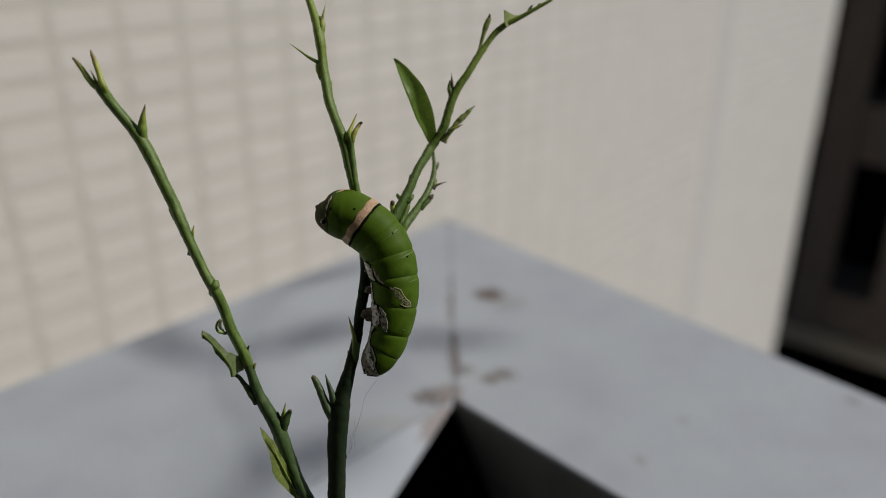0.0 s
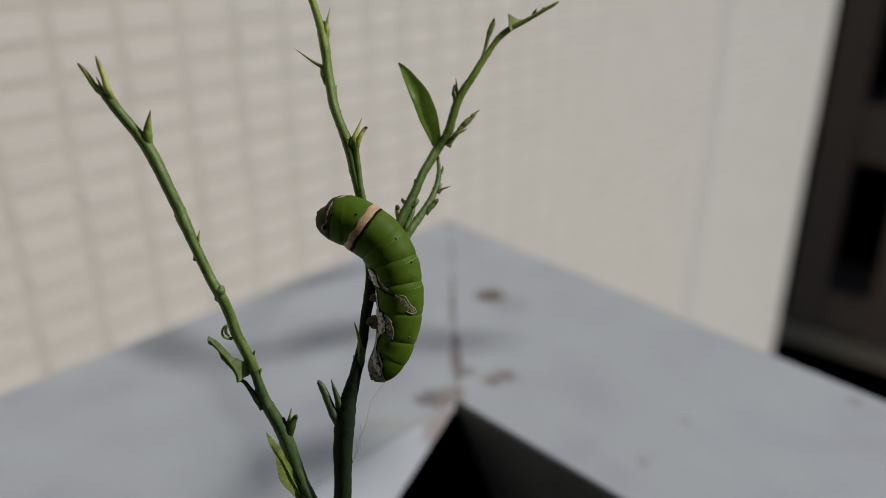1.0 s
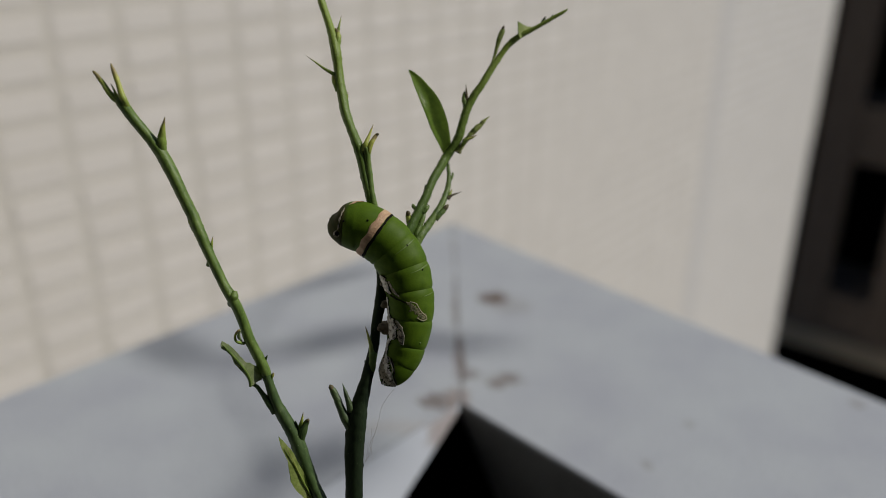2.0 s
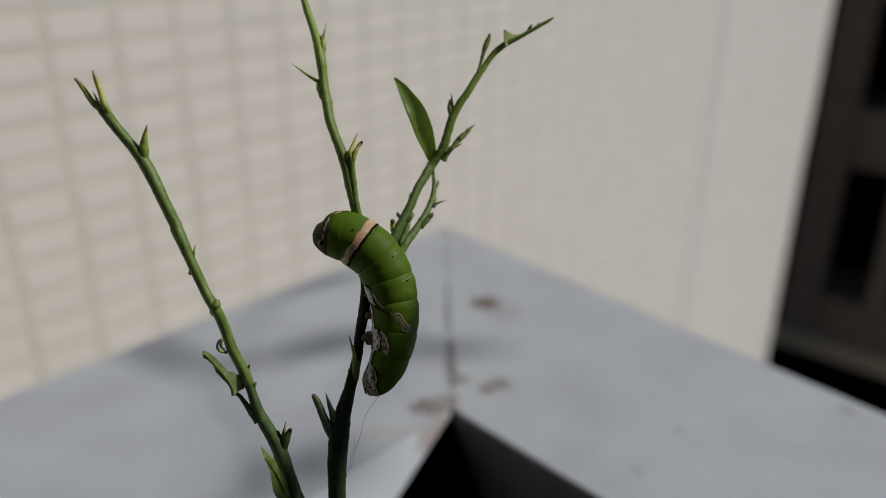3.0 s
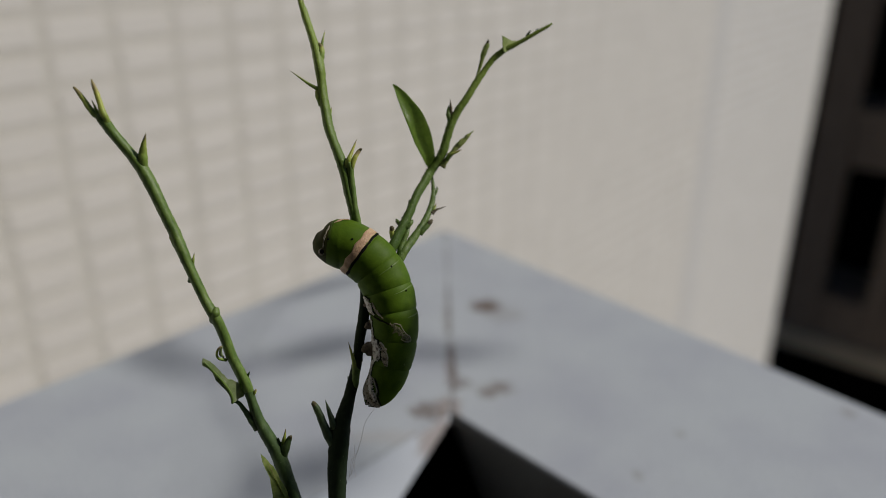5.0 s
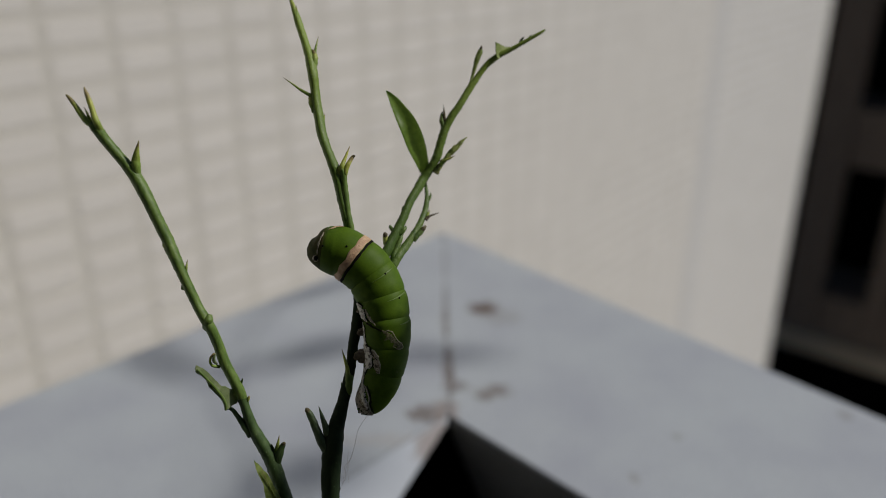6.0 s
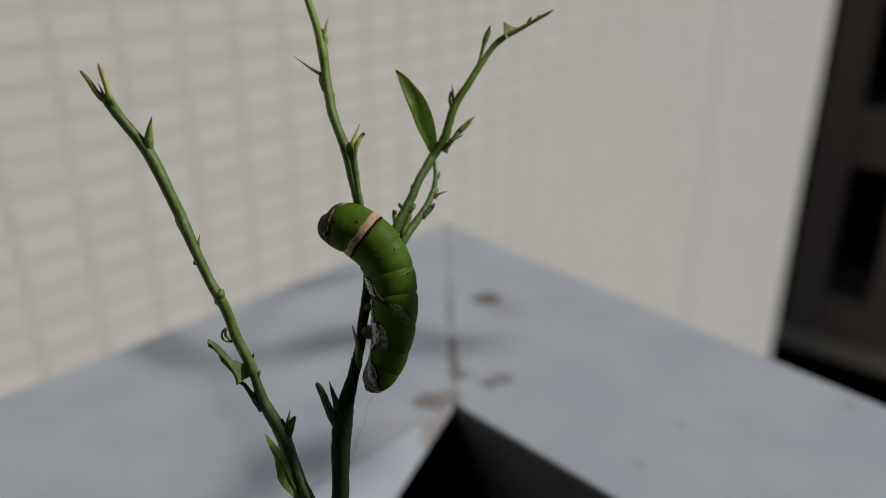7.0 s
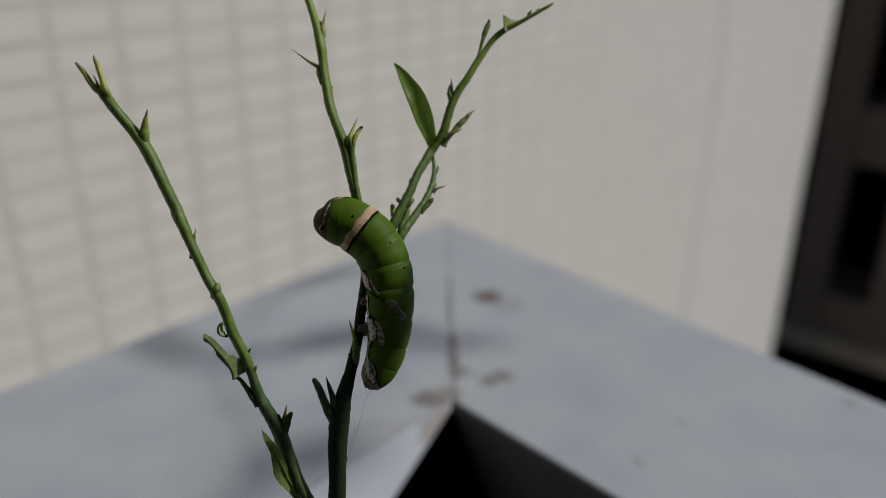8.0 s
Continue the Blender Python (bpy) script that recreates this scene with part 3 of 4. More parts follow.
sprig("stub", [(-33.95, 137.52, 104.61, 1.16), (-32.92, 137.29, 106.76, 0.97), (-32.34, 137.65, 108.19, 0.70), (-31.84, 137.92, 109.27, 0.48), (-31.59, 138.02, 109.68, 0.17)], branch_a, M_LOWER_TWIG, seed=23.0)
sprig("dry_end", [(-31.97, 137.77, 108.67, 0.31), (-31.60, 137.71, 109.62, 0.36), (-31.47, 137.79, 109.92, 0.12)], branch_a, M_TIP, label="brown dried end of the stub", seed=24.0)
sprig("thorn", [(-33.49, 137.95, 107.00, 0.67), (-32.98, 137.69, 109.14, 0.39), (-32.77, 137.96, 110.21, 0.22), (-32.58, 138.23, 111.28, 0.04)], branch_a, M_THORN, seed=25.0)
sprig("spur", [(-34.16, 137.95, 107.42, 0.55), (-34.30, 138.00, 108.79, 0.24), (-34.34, 138.09, 109.15, 0.08)], branch_a, M_LOWER_TWIG, seed=26.0)
sprig("bud", [(-33.34, 135.04, 97.56, 0.51), (-32.58, 134.63, 98.75, 0.40), (-31.98, 134.83, 99.32, 0.18)], branch_a, M_NIBBLED, seed=27.0, rough=0.3)
sprig("bud", [(-33.69, 135.20, 98.01, 0.38), (-33.22, 134.83, 99.32, 0.27), (-33.15, 134.98, 99.78, 0.09)], branch_a, M_THORN, seed=28.0, rough=0.3)
sprig("twin_strand", [(-17.46, 157.31, 146.69, 0.81), (-17.97, 157.85, 149.91, 0.74), (-18.56, 158.99, 152.91, 0.69), (-18.97, 160.31, 155.97, 0.69), (-19.34, 161.52, 158.69, 0.74), (-19.45, 161.66, 160.48, 0.66), (-19.75, 161.66, 161.70, 0.49)], branch_b, M_TWIG, seed=29.0)
sprig("thorn", [(-26.23, 172.07, 174.86, 0.63), (-27.08, 171.83, 175.20, 0.45), (-28.23, 172.07, 175.75, 0.34), (-29.44, 172.38, 176.48, 0.25), (-30.90, 172.81, 177.48, 0.16), (-32.78, 173.34, 178.71, 0.03)], branch_b, M_THORN, seed=30.0)
sprig("bud", [(-25.90, 170.21, 171.83, 0.69), (-26.57, 170.83, 173.28, 0.62), (-26.86, 171.73, 174.56, 0.53), (-26.87, 172.13, 175.33, 0.25)], branch_b, M_THORN, seed=31.0, rough=0.14)
sprig("bud", [(-26.46, 175.20, 180.34, 0.87), (-26.11, 175.97, 181.90, 0.69), (-26.16, 176.74, 182.87, 0.58), (-26.57, 177.36, 183.62, 0.35), (-26.77, 177.62, 183.95, 0.12)], branch_b, M_THORN, seed=32.0, rough=0.12)
sprig("thorn", [(-26.20, 177.08, 182.94, 0.40), (-26.03, 177.60, 184.07, 0.28), (-25.79, 178.58, 185.26, 0.15), (-25.55, 179.60, 186.45, 0.03)], branch_b, M_THORN, seed=33.0)
sprig("thorn", [(-24.30, 169.09, 169.64, 0.50), (-23.87, 169.42, 170.66, 0.19), (-23.78, 170.02, 171.50, 0.04)], branch_b, M_THORN, seed=34.0)
sprig("bud", [(-20.54, 162.20, 158.87, 0.68), (-20.18, 161.87, 160.43, 0.59), (-19.89, 161.87, 161.64, 0.38)], branch_b, M_DARKTWIG, seed=35.0, rough=0.2)
sprig("thorn", [(-20.41, 161.86, 160.67, 0.73), (-19.69, 161.83, 162.14, 0.54), (-19.15, 162.82, 163.33, 0.37), (-18.66, 163.72, 164.44, 0.23), (-18.11, 164.80, 165.75, 0.04)], branch_b, M_SHOOT, seed=36.0)
sprig("shoot", [(-19.55, 162.15, 159.37, 0.74), (-18.97, 161.81, 160.93, 0.59), (-18.49, 162.29, 162.26, 0.51), (-17.98, 162.95, 163.06, 0.46), (-17.53, 163.44, 163.66, 0.42), (-17.25, 163.73, 164.01, 0.17)], branch_b, M_SHOOT, seed=37.0)
sprig("dry_end", [(-17.59, 163.36, 163.56, 0.29), (-17.15, 163.35, 163.99, 0.27), (-16.97, 163.19, 163.79, 0.12)], branch_b, M_TIP, label="brown dried end of the shoot", seed=38.0)
sprig("shoot", [(-30.69, 183.10, 190.63, 0.64), (-31.35, 183.99, 192.22, 0.54), (-32.09, 185.36, 193.78, 0.39), (-32.96, 186.79, 195.59, 0.31), (-33.90, 187.93, 197.42, 0.18)], branch_b, M_SHOOT, seed=39.0)
sprig("thorn", [(-30.38, 182.42, 189.98, 0.51), (-30.44, 182.91, 191.24, 0.28), (-30.72, 184.07, 192.57, 0.04)], branch_b, M_THORN, seed=40.0)
sprig("thorn", [(2.40, 175.96, 165.94, 0.78), (1.64, 176.29, 167.65, 0.57), (1.45, 176.82, 168.93, 0.44), (1.51, 177.16, 169.74, 0.29), (1.64, 177.36, 170.21, 0.10)], branch_c, M_ROUGH_TWIG, seed=41.0, rough=0.14)
sprig("thorn", [(2.02, 176.63, 168.08, 0.47), (2.08, 176.82, 169.43, 0.31), (1.97, 177.25, 170.48, 0.18), (1.87, 177.81, 171.63, 0.03)], branch_c, M_TIP, seed=42.0)
sprig("nibbled_shoot", [(0.00, 172.28, 157.33, 0.78), (0.88, 172.57, 158.81, 0.60), (2.02, 173.15, 160.21, 0.52), (3.53, 173.77, 161.66, 0.60), (4.92, 174.33, 163.00, 0.57), (6.06, 174.80, 164.10, 0.34), (7.19, 175.14, 164.91, 0.06)], branch_c, M_NIBBLED_DARK, 0.7, seed=43.0, rough=0.3)
sprig("thorn", [(1.01, 172.52, 159.08, 0.52), (2.14, 172.61, 160.22, 0.36), (3.27, 172.81, 160.68, 0.29), (4.34, 173.03, 161.20, 0.06)], branch_c, M_THORN, seed=44.0)
sprig("shoot", [(7.23, 179.89, 173.76, 0.65), (7.86, 180.57, 175.52, 0.42), (8.45, 181.60, 177.23, 0.34), (9.02, 182.45, 179.22, 0.44), (9.65, 183.24, 181.09, 0.63), (10.29, 183.81, 182.49, 0.55), (10.48, 184.00, 182.96, 0.31)], branch_c, M_BLADE, 0.7, seed=45.0)
sprig("dry_end", [(10.17, 184.01, 182.47, 0.34), (10.47, 183.99, 183.21, 0.31), (10.53, 184.21, 183.73, 0.10)], branch_c, M_TIP, label="brown dried tip of the shoot", seed=46.0)
sprig("bud", [(19.36, 185.08, 184.19, 0.43), (19.83, 185.11, 185.17, 0.29), (20.21, 185.24, 185.46, 0.12)], branch_c, M_DARKTWIG, 0.6, seed=47.0, rough=0.3)
sprig("bud", [(21.27, 185.38, 184.89, 0.39), (21.61, 185.32, 185.63, 0.19), (21.86, 185.42, 185.87, 0.06)], branch_c, M_DARKTWIG, 0.6, seed=48.0, rough=0.3)
sprig("bud", [(-10.24, 159.83, 144.47, 0.75), (-10.73, 160.53, 145.64, 0.69), (-10.95, 161.37, 146.50, 0.58), (-10.96, 161.83, 146.98, 0.30)], branch_c, M_THORN, seed=49.0, rough=0.16)
sprig("dry_end", [(-10.91, 160.76, 146.46, 0.40), (-10.91, 161.04, 147.13, 0.48), (-10.86, 161.28, 147.37, 0.19)], branch_c, M_TIP, label="brown dried bud end", seed=50.0)
sprig("bud", [(-8.59, 161.97, 146.54, 0.64), (-9.39, 162.48, 147.53, 0.49), (-9.83, 162.94, 148.02, 0.37), (-10.02, 163.21, 148.32, 0.14)], branch_c, M_ROUGH_TWIG, seed=51.0, rough=0.2)
sprig("bud", [(-8.10, 162.03, 146.65, 0.76), (-7.24, 162.22, 147.30, 0.63), (-6.63, 162.68, 147.79, 0.42), (-6.52, 163.04, 148.18, 0.16)], branch_c, M_ROUGH_TWIG, seed=52.0, rough=0.2)
sprig("bud", [(-7.07, 165.53, 150.26, 0.53), (-7.13, 166.02, 151.28, 0.35), (-6.89, 166.43, 151.73, 0.16)], branch_c, M_ROUGH_TWIG, seed=53.0, rough=0.2)
sprig("leaf_scar", [(-3.16, 171.37, 155.76, 0.36), (-2.65, 171.62, 156.35, 0.53), (-2.15, 171.79, 156.75, 0.36)], branch_c, M_NIBBLED, seed=54.0, rough=0.25)
sprig("twin_strand", [(-9.23, 157.94, 141.29, 0.75), (-9.00, 158.85, 143.02, 0.68), (-8.30, 160.17, 144.47, 0.58), (-7.72, 161.38, 145.71, 0.53), (-7.37, 162.32, 146.68, 0.38)], branch_c, M_ROUGH_TWIG, seed=55.0)
sprig("bud", [(-2.03, 169.93, 151.34, 0.41), (-1.39, 170.16, 152.06, 0.34), (-1.08, 170.72, 152.68, 0.24), (-1.14, 171.09, 153.10, 0.10)], branch_d, M_ROUGH_TWIG, seed=56.0)
sprig("thorn", [(-2.25, 166.44, 148.39, 0.52), (-1.38, 166.85, 149.04, 0.28), (-0.38, 167.23, 149.31, 0.17), (0.88, 167.65, 149.64, 0.03)], branch_d, M_TIP, seed=57.0)
sprig("bud", [(-2.01, 167.14, 148.69, 0.43), (-1.51, 167.80, 149.52, 0.24), (-1.38, 168.27, 150.03, 0.10)], branch_d, M_THORN, seed=58.0, rough=0.2)
sprig("bud", [(-4.94, 162.51, 145.04, 0.70), (-3.96, 163.16, 145.99, 0.66), (-3.10, 164.03, 146.73, 0.56), (-2.49, 164.69, 147.28, 0.38)], branch_d, M_ROUGH_TWIG, seed=59.0, rough=0.12)
sprig("dry_end", [(-3.34, 163.74, 146.44, 0.46), (-2.60, 164.22, 147.19, 0.51), (-2.17, 164.75, 147.59, 0.20)], branch_d, M_TIP, seed=60.0)


def torn_blade(corners, parent, mat, label, seed=0.0, curl=0.25):
    """A scrap of leaf blade with a bitten edge, a little crumpled, with its midrib."""
    rim = []
    for a, b in zip(corners, corners[1:] + corners[:1]):
        a, b = Vector(a), Vector(b)
        for k in range(4):
            p = a.lerp(b, k / 4)
            n = noise.noise_vector(p * 1.9 + Vector((seed, 0, 0))) * (0.16 if k else 0.05)
            rim.append(p + Vector((n.x, 0, n.z)))
    mid, way = sum(rim, Vector()) / len(rim), geometry.normal(rim)
    bm = bmesh.new()
    f = bm.faces.new([bm.verts.new(p - way * (p - mid).dot(way)) for p in rim])
    bmesh.ops.triangulate(bm, faces=[f])
    bmesh.ops.subdivide_edges(bm, edges=list(bm.edges), cuts=2, use_grid_fill=True)
    for v in bm.verts:
        v.co.y += curl * 2 * noise.noise(v.co * 0.55 + Vector((0, seed, 0)))
        v.co *= 0.001
    face = bmesh.ops.extrude_face_region(bm, geom=list(bm.faces))["geom"]
    bmesh.ops.translate(bm, verts=[v for v in face if isinstance(v, bmesh.types.BMVert)], vec=way * (0.00022 if way.y > 0 else -0.00022))
    return part("nibbled_leaf", bm, mat, parent, label, smooth=False)


scrap = torn_blade([(-47.00, 136.25, 129.25), (-46.51, 136.66, 128.77), (-45.62, 137.33, 127.38), (-44.83, 137.88, 125.78), (-44.10, 138.37, 124.34), (-43.45, 138.77, 122.80), (-42.90, 139.23, 122.60), (-42.29, 139.69, 121.86), (-41.58, 140.21, 121.02), (-41.20, 140.40, 119.44), (-40.96, 140.53, 118.68), (-41.10, 140.30, 117.88), (-42.07, 139.42, 117.75), (-42.56, 138.91, 117.39), (-43.22, 138.34, 117.48), (-43.27, 138.50, 118.45), (-43.83, 138.29, 120.32), (-44.64, 137.72, 121.98), (-45.43, 137.13, 123.63), (-45.75, 137.02, 125.51), (-46.56, 136.43, 126.87), (-47.12, 135.99, 127.63), (-47.22, 135.99, 128.64)], plant, M_NIBBLED, "pale torn remains of a leaf blade", 1.0, 0.05)
sprig("midrib", [(-46.9, 136.05, 128.5, 0.12), (-46.1, 136.5, 126.9, 0.22), (-45.2, 137.1, 125.0, 0.26), (-44.3, 137.7, 122.9, 0.28), (-43.5, 138.25, 120.8, 0.28), (-43.0, 138.4, 119.0, 0.28), (-43.0, 138.3, 117.5, 0.26)], scrap, M_TWIG, seed=62.0)
scrap = torn_blade([(-37.00, 133.48, 108.51), (-36.34, 133.71, 107.52), (-35.56, 133.84, 106.17), (-34.77, 134.01, 104.93), (-33.99, 133.92, 102.88), (-33.21, 133.82, 100.82), (-32.30, 133.71, 98.61), (-31.50, 133.44, 96.21), (-30.68, 133.16, 93.80), (-29.76, 132.71, 90.62), (-28.61, 132.79, 88.44), (-30.20, 132.26, 90.11), (-31.44, 132.13, 92.31), (-32.78, 131.92, 94.39), (-34.19, 131.69, 96.62), (-34.99, 131.75, 98.44), (-35.26, 132.37, 100.81), (-35.52, 132.87, 102.97), (-36.19, 132.98, 104.86), (-36.75, 133.18, 106.80)], plant, M_BLADE, "olive green torn leaf blade", 5.0, 0.08)
sprig("midrib", [(-29.50, 131.90, 90.72, 0.27), (-31.14, 132.52, 94.04, 0.18), (-32.56, 132.76, 97.64, 0.14), (-33.76, 133.02, 100.73, 0.12), (-34.82, 133.22, 103.84, 0.10), (-35.69, 133.31, 106.01, 0.06)], scrap, M_THORN, seed=61.0)
torn_blade([(13.70, 183.59, 184.72), (14.30, 183.91, 184.32), (14.98, 184.26, 183.85), (15.93, 184.82, 183.36), (17.44, 185.91, 183.11), (16.34, 184.78, 182.50), (15.11, 183.64, 182.08), (14.57, 182.78, 181.02), (14.04, 182.46, 181.31), (13.83, 182.77, 182.50)], branch_c, M_BLADE, "small torn leaf base", 9.0, 0.1)


def leaf(rows, parent):
    """A blade folded a little along its midrib."""
    q = spline(rows, 6)
    bm = bmesh.new()
    grid = []
    for i, row in enumerate(q):
        x, y, z, r = (float(c) for c in row)
        way = Vector(q[min(i + 1, len(q) - 1)][:3] - q[max(i - 1, 0)][:3]).normalized()
        side = way.cross(Vector((-0.35, 1, -0.25))).normalized()
        up = way.cross(side)
        grid.append([bm.verts.new((Vector((x, y, z)) + side * r * k / 4 + up * (0.42 * r * abs(k / 4) ** 1.8 + 0.06 * math.sin(i * 0.9) * k / 4)) * 0.001) for k in range(-4, 5)])
    for a, b in zip(grid, grid[1:]):
        for k in range(8):
            bm.faces.new((a[k], a[k + 1], b[k + 1], b[k]))
    bmesh.ops.solidify(bm, geom=list(bm.faces), thickness=0.00018)
    part("leaf", bm, M_LEAF, parent, "whole narrow young leaf")


leaf([(-2.6, 173.9, 156.1, 0.38), (-3.0, 172.8, 159.3, 1.38), (-4.5, 172.2, 164.0, 2.12), (-6.1, 171.6, 168.5, 2.09), (-8.4, 174.1, 172.1, 1.36), (-9.7, 175.9, 173.8, 0.75), (-10.8, 176.4, 175.1, 0.19)], branch_c)

# a second, leafy citrus, unseen, added to shade the cap, twigs and caterpillar
leafy = new("citrus_plant")
leafy.matrix_basis = Matrix.Translation((0, 0, TOP))
tagged(leafy, "unseen leafy young citrus plant added in the same soil bed for its shade", "plant")
LEAFY_STEM = [(170, -190, -282, 3.0), (190, -140, -120, 2.8), (225, -45, 60, 2.5), (311, 96, 267, 2.2), (296, 210, 322, 1.6), (293, 293, 335, 1.2), (302, 325, 347, 1.1), (291, 361, 355, 1.0), (292, 386, 359, 0.9)]
part("main_stem", tube(LEAFY_STEM, 10, 5), M_TWIG, leafy)


def broad_leaf(at, tip, width, seed, parent=None, hinge=Vector()):
    a, b = Vector(at), Vector(tip)
    rows = []
    for k in range(7):
        u = k / 6
        p = a.lerp(b, u) + Vector((0, 0, 4 * math.sin(u * 3.0 + seed)))
        rows.append((p.x, p.y, p.z, max(0.3, width * math.sin(math.pi * min(1, 0.06 + u * 0.93)) ** 0.8)))
    q = spline(rows, 4)
    bm = bmesh.new()
    grid = []
    for i, row in enumerate(q):
        x, y, z, r = (float(c) for c in row)
        side = (b - a).normalized().cross(Vector((0.1, 0.1, 1))).normalized()
        grid.append([bm.verts.new((Vector((x, y, z)) + side * r * k / 3 + Vector((0, 0, 0.25 * r * abs(k / 3)))) * 0.001) for k in range(-3, 4)])
    for g, h in zip(grid, grid[1:]):
        for k in range(6):
            bm.faces.new((g[k], g[k + 1], h[k + 1], h[k]))
    bmesh.ops.solidify(bm, geom=list(bm.faces), thickness=0.0002)
    for v in bm.verts:
        v.co -= hinge * 0.001
    return part("leaf", bm, M_LEAF, parent or leafy, at=Matrix.Translation(hinge * 0.001))


spray = part("twig", tube([(311, 96, 267, 2.0), (470, 190, 470, 1.8), (640, 300, 660, 1.5), (752, 345, 738, 1.0)], 8, 5), M_TWIG, leafy)
for at, tip, width, seed in (((752, 345, 738), (786, 374, 741), 10, 2), ((722, 340, 722), (758, 372, 744), 9, 3)):
    broad_leaf(at, tip, width, seed, spray)
side_spray = part("twig", tube([(622, 290, 642, 1.2), (604, 350, 634, 1.0), (588, 405, 627, 0.9), (586, 425, 626, 0.7)], 8, 5), M_TWIG, leafy)
broad_leaf((512, 456, 616), (584, 412, 627), 8.5, 0, side_spray)
end_spray = part("twig", tube([(655, 306, 669, 1.4), (664, 370, 645, 1.2), (660, 425, 628, 1.0), (662, 444, 623, 0.7)], 8, 5), M_TWIG, leafy)
broad_leaf((662, 444, 623), (712, 436, 618), 6.5, 1, end_spray)
arched_twig = part("twig", tube([(292, 384, 358, 0.9), (293, 430, 361, 1.1), (303, 467, 362, 1.3), (325, 490, 362, 1.4), (347, 500, 361, 1.4), (364, 505, 359, 0.8)], 8, 5), M_TWIG, leafy)
broad_leaf((303, 467, 362), (352, 503, 361), 2.3, 3, arched_twig)
# two added side twigs, and two leaves turned in the wind to move shade
low_twig = part("twig", tube([(205, -95, -20, 2.0), (185, 20, 60, 1.7), (165, 95, 105, 1.4), (152, 139, 140, 1.0)], 8, 5), M_TWIG, leafy)
broad_leaf((152, 139, 140), (114, 163, 224), 6.8, 0, low_twig)
high_twig = part("twig", tube([(311, 96, 267, 1.9), (260, 140, 276, 1.6), (190, 180, 272, 1.3), (136, 192, 262, 0.9)], 8, 5), M_TWIG, leafy)
BOB_AT, FAN_AT = Vector((587, 424, 626)), Vector((136, 192, 262))
bobbing_leaf = broad_leaf((648, 461, 620), (587, 424, 626), 9.5, 1, side_spray, BOB_AT)
fanning_leaf = broad_leaf((136, 192, 262), (136, 140, 257), 8.0, 2, high_twig, FAN_AT)

# the caterpillar, in its own flat frame: x across, z up, y away from the eye, in millimetres
cat = new("caterpillar")
TILT = pose(0, 0, 0, -23, 0, 0)
CAT_AT = Vector((0, 0, TOP + 0.2045)) + TILT @ Vector((-0.015889, 0.166, -0.006996))
cat.matrix_basis = Matrix.Translation(CAT_AT) @ TILT
tagged(cat, "plump green swallowtail caterpillar clinging upright to the stem", "caterpillar")
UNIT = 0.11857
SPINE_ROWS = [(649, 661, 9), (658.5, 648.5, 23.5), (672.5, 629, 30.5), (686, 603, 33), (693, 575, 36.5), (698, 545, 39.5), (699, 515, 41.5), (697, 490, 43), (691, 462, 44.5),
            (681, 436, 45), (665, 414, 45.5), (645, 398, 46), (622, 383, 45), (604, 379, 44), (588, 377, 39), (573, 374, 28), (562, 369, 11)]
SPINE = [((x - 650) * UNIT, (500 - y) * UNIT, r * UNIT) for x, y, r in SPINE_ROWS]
DENSE = 20
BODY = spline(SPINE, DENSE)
LAST = len(SPINE) - 1


def spine(s):
    k = min(max(s, 0), LAST) * DENSE
    i = min(int(k), len(BODY) - 2)
    return [float(c) for c in BODY[i] + (BODY[i + 1] - BODY[i]) * (k - i)]


def spine_frame(s):
    a, b = spine(s - 0.15), spine(s + 0.15)
    way = Vector((b[0] - a[0], 0, b[1] - a[1])).normalized()
    return way, Vector((-way.z, 0, way.x))


# how far stretches of the body shift along the stem while it crawls, in millimetres
CRAWL_T = [0, 0.5, 1, 1.5, 3, 3.5, 4, 4.5, 6, 6.5, 7, 7.5, 8]
CRAWL = {}
CRAWL[1.0] = ([0, 0.25, 0.23, 0.13, 0.2, 0.2, 0.29, 0.35, 0.21, -0.1, -0.3, -0.2, 0.05], [0, -0.29, -0.2, -0.18, -0.22, -0.24, -0.3, -0.83, -1.45, -1.98, -2.02, -2.05, -2.3])
CRAWL[5.5] = ([0, 0.17, -0.08, -0.2, 0.05, -0.01, 0.03, 0.05, -0.19, -0.46, -0.7, -0.8, -1.1], [0, -0.5, -0.6, -0.67, -1.35, -1.45, -1.54, -1.9, -2.06, -2.15, -1.95, -2.02, -2.0])
CRAWL[8.3] = ([0, 0.2, -0.35, -0.36, -0.14, -0.5, -0.25, -0.24, -0.18, -0.45, -0.46, -0.4, -0.75], [0, -0.45, -0.2, -0.24, -0.9, -0.6, -0.88, -1.35, -1.6, -1.62, -1.53, -1.41, -1.25])
CRAWL[11.0] = ([0, 0.03, -0.62, -0.8, -0.4, -0.85, -0.5, -0.5, -0.1, -0.37, -0.2, -0.12, -0.46], [0, -0.33, -0.2, -0.05, -0.35, -0.25, -0.36, -0.62, -0.85, -0.9, -0.77, -0.85, -0.76])
CRAWL[14.0] = ([0, -0.13, -0.95, -1.0, -0.65, -1.1, -0.75, -0.58, -0.25, -0.58, -0.21, -0.02, -0.5], [0, -0.24, -0.17, -0.13, -0.48, -0.43, -0.53, -0.72, -0.65, -0.82, -0.63, -0.4, -0.64])


def shift(s, i):
    at = sorted(CRAWL)
    return np.interp(s, at, [CRAWL[a][0][i] for a in at]), np.interp(s, at, [CRAWL[a][1][i] for a in at])


SEGMENTS = []


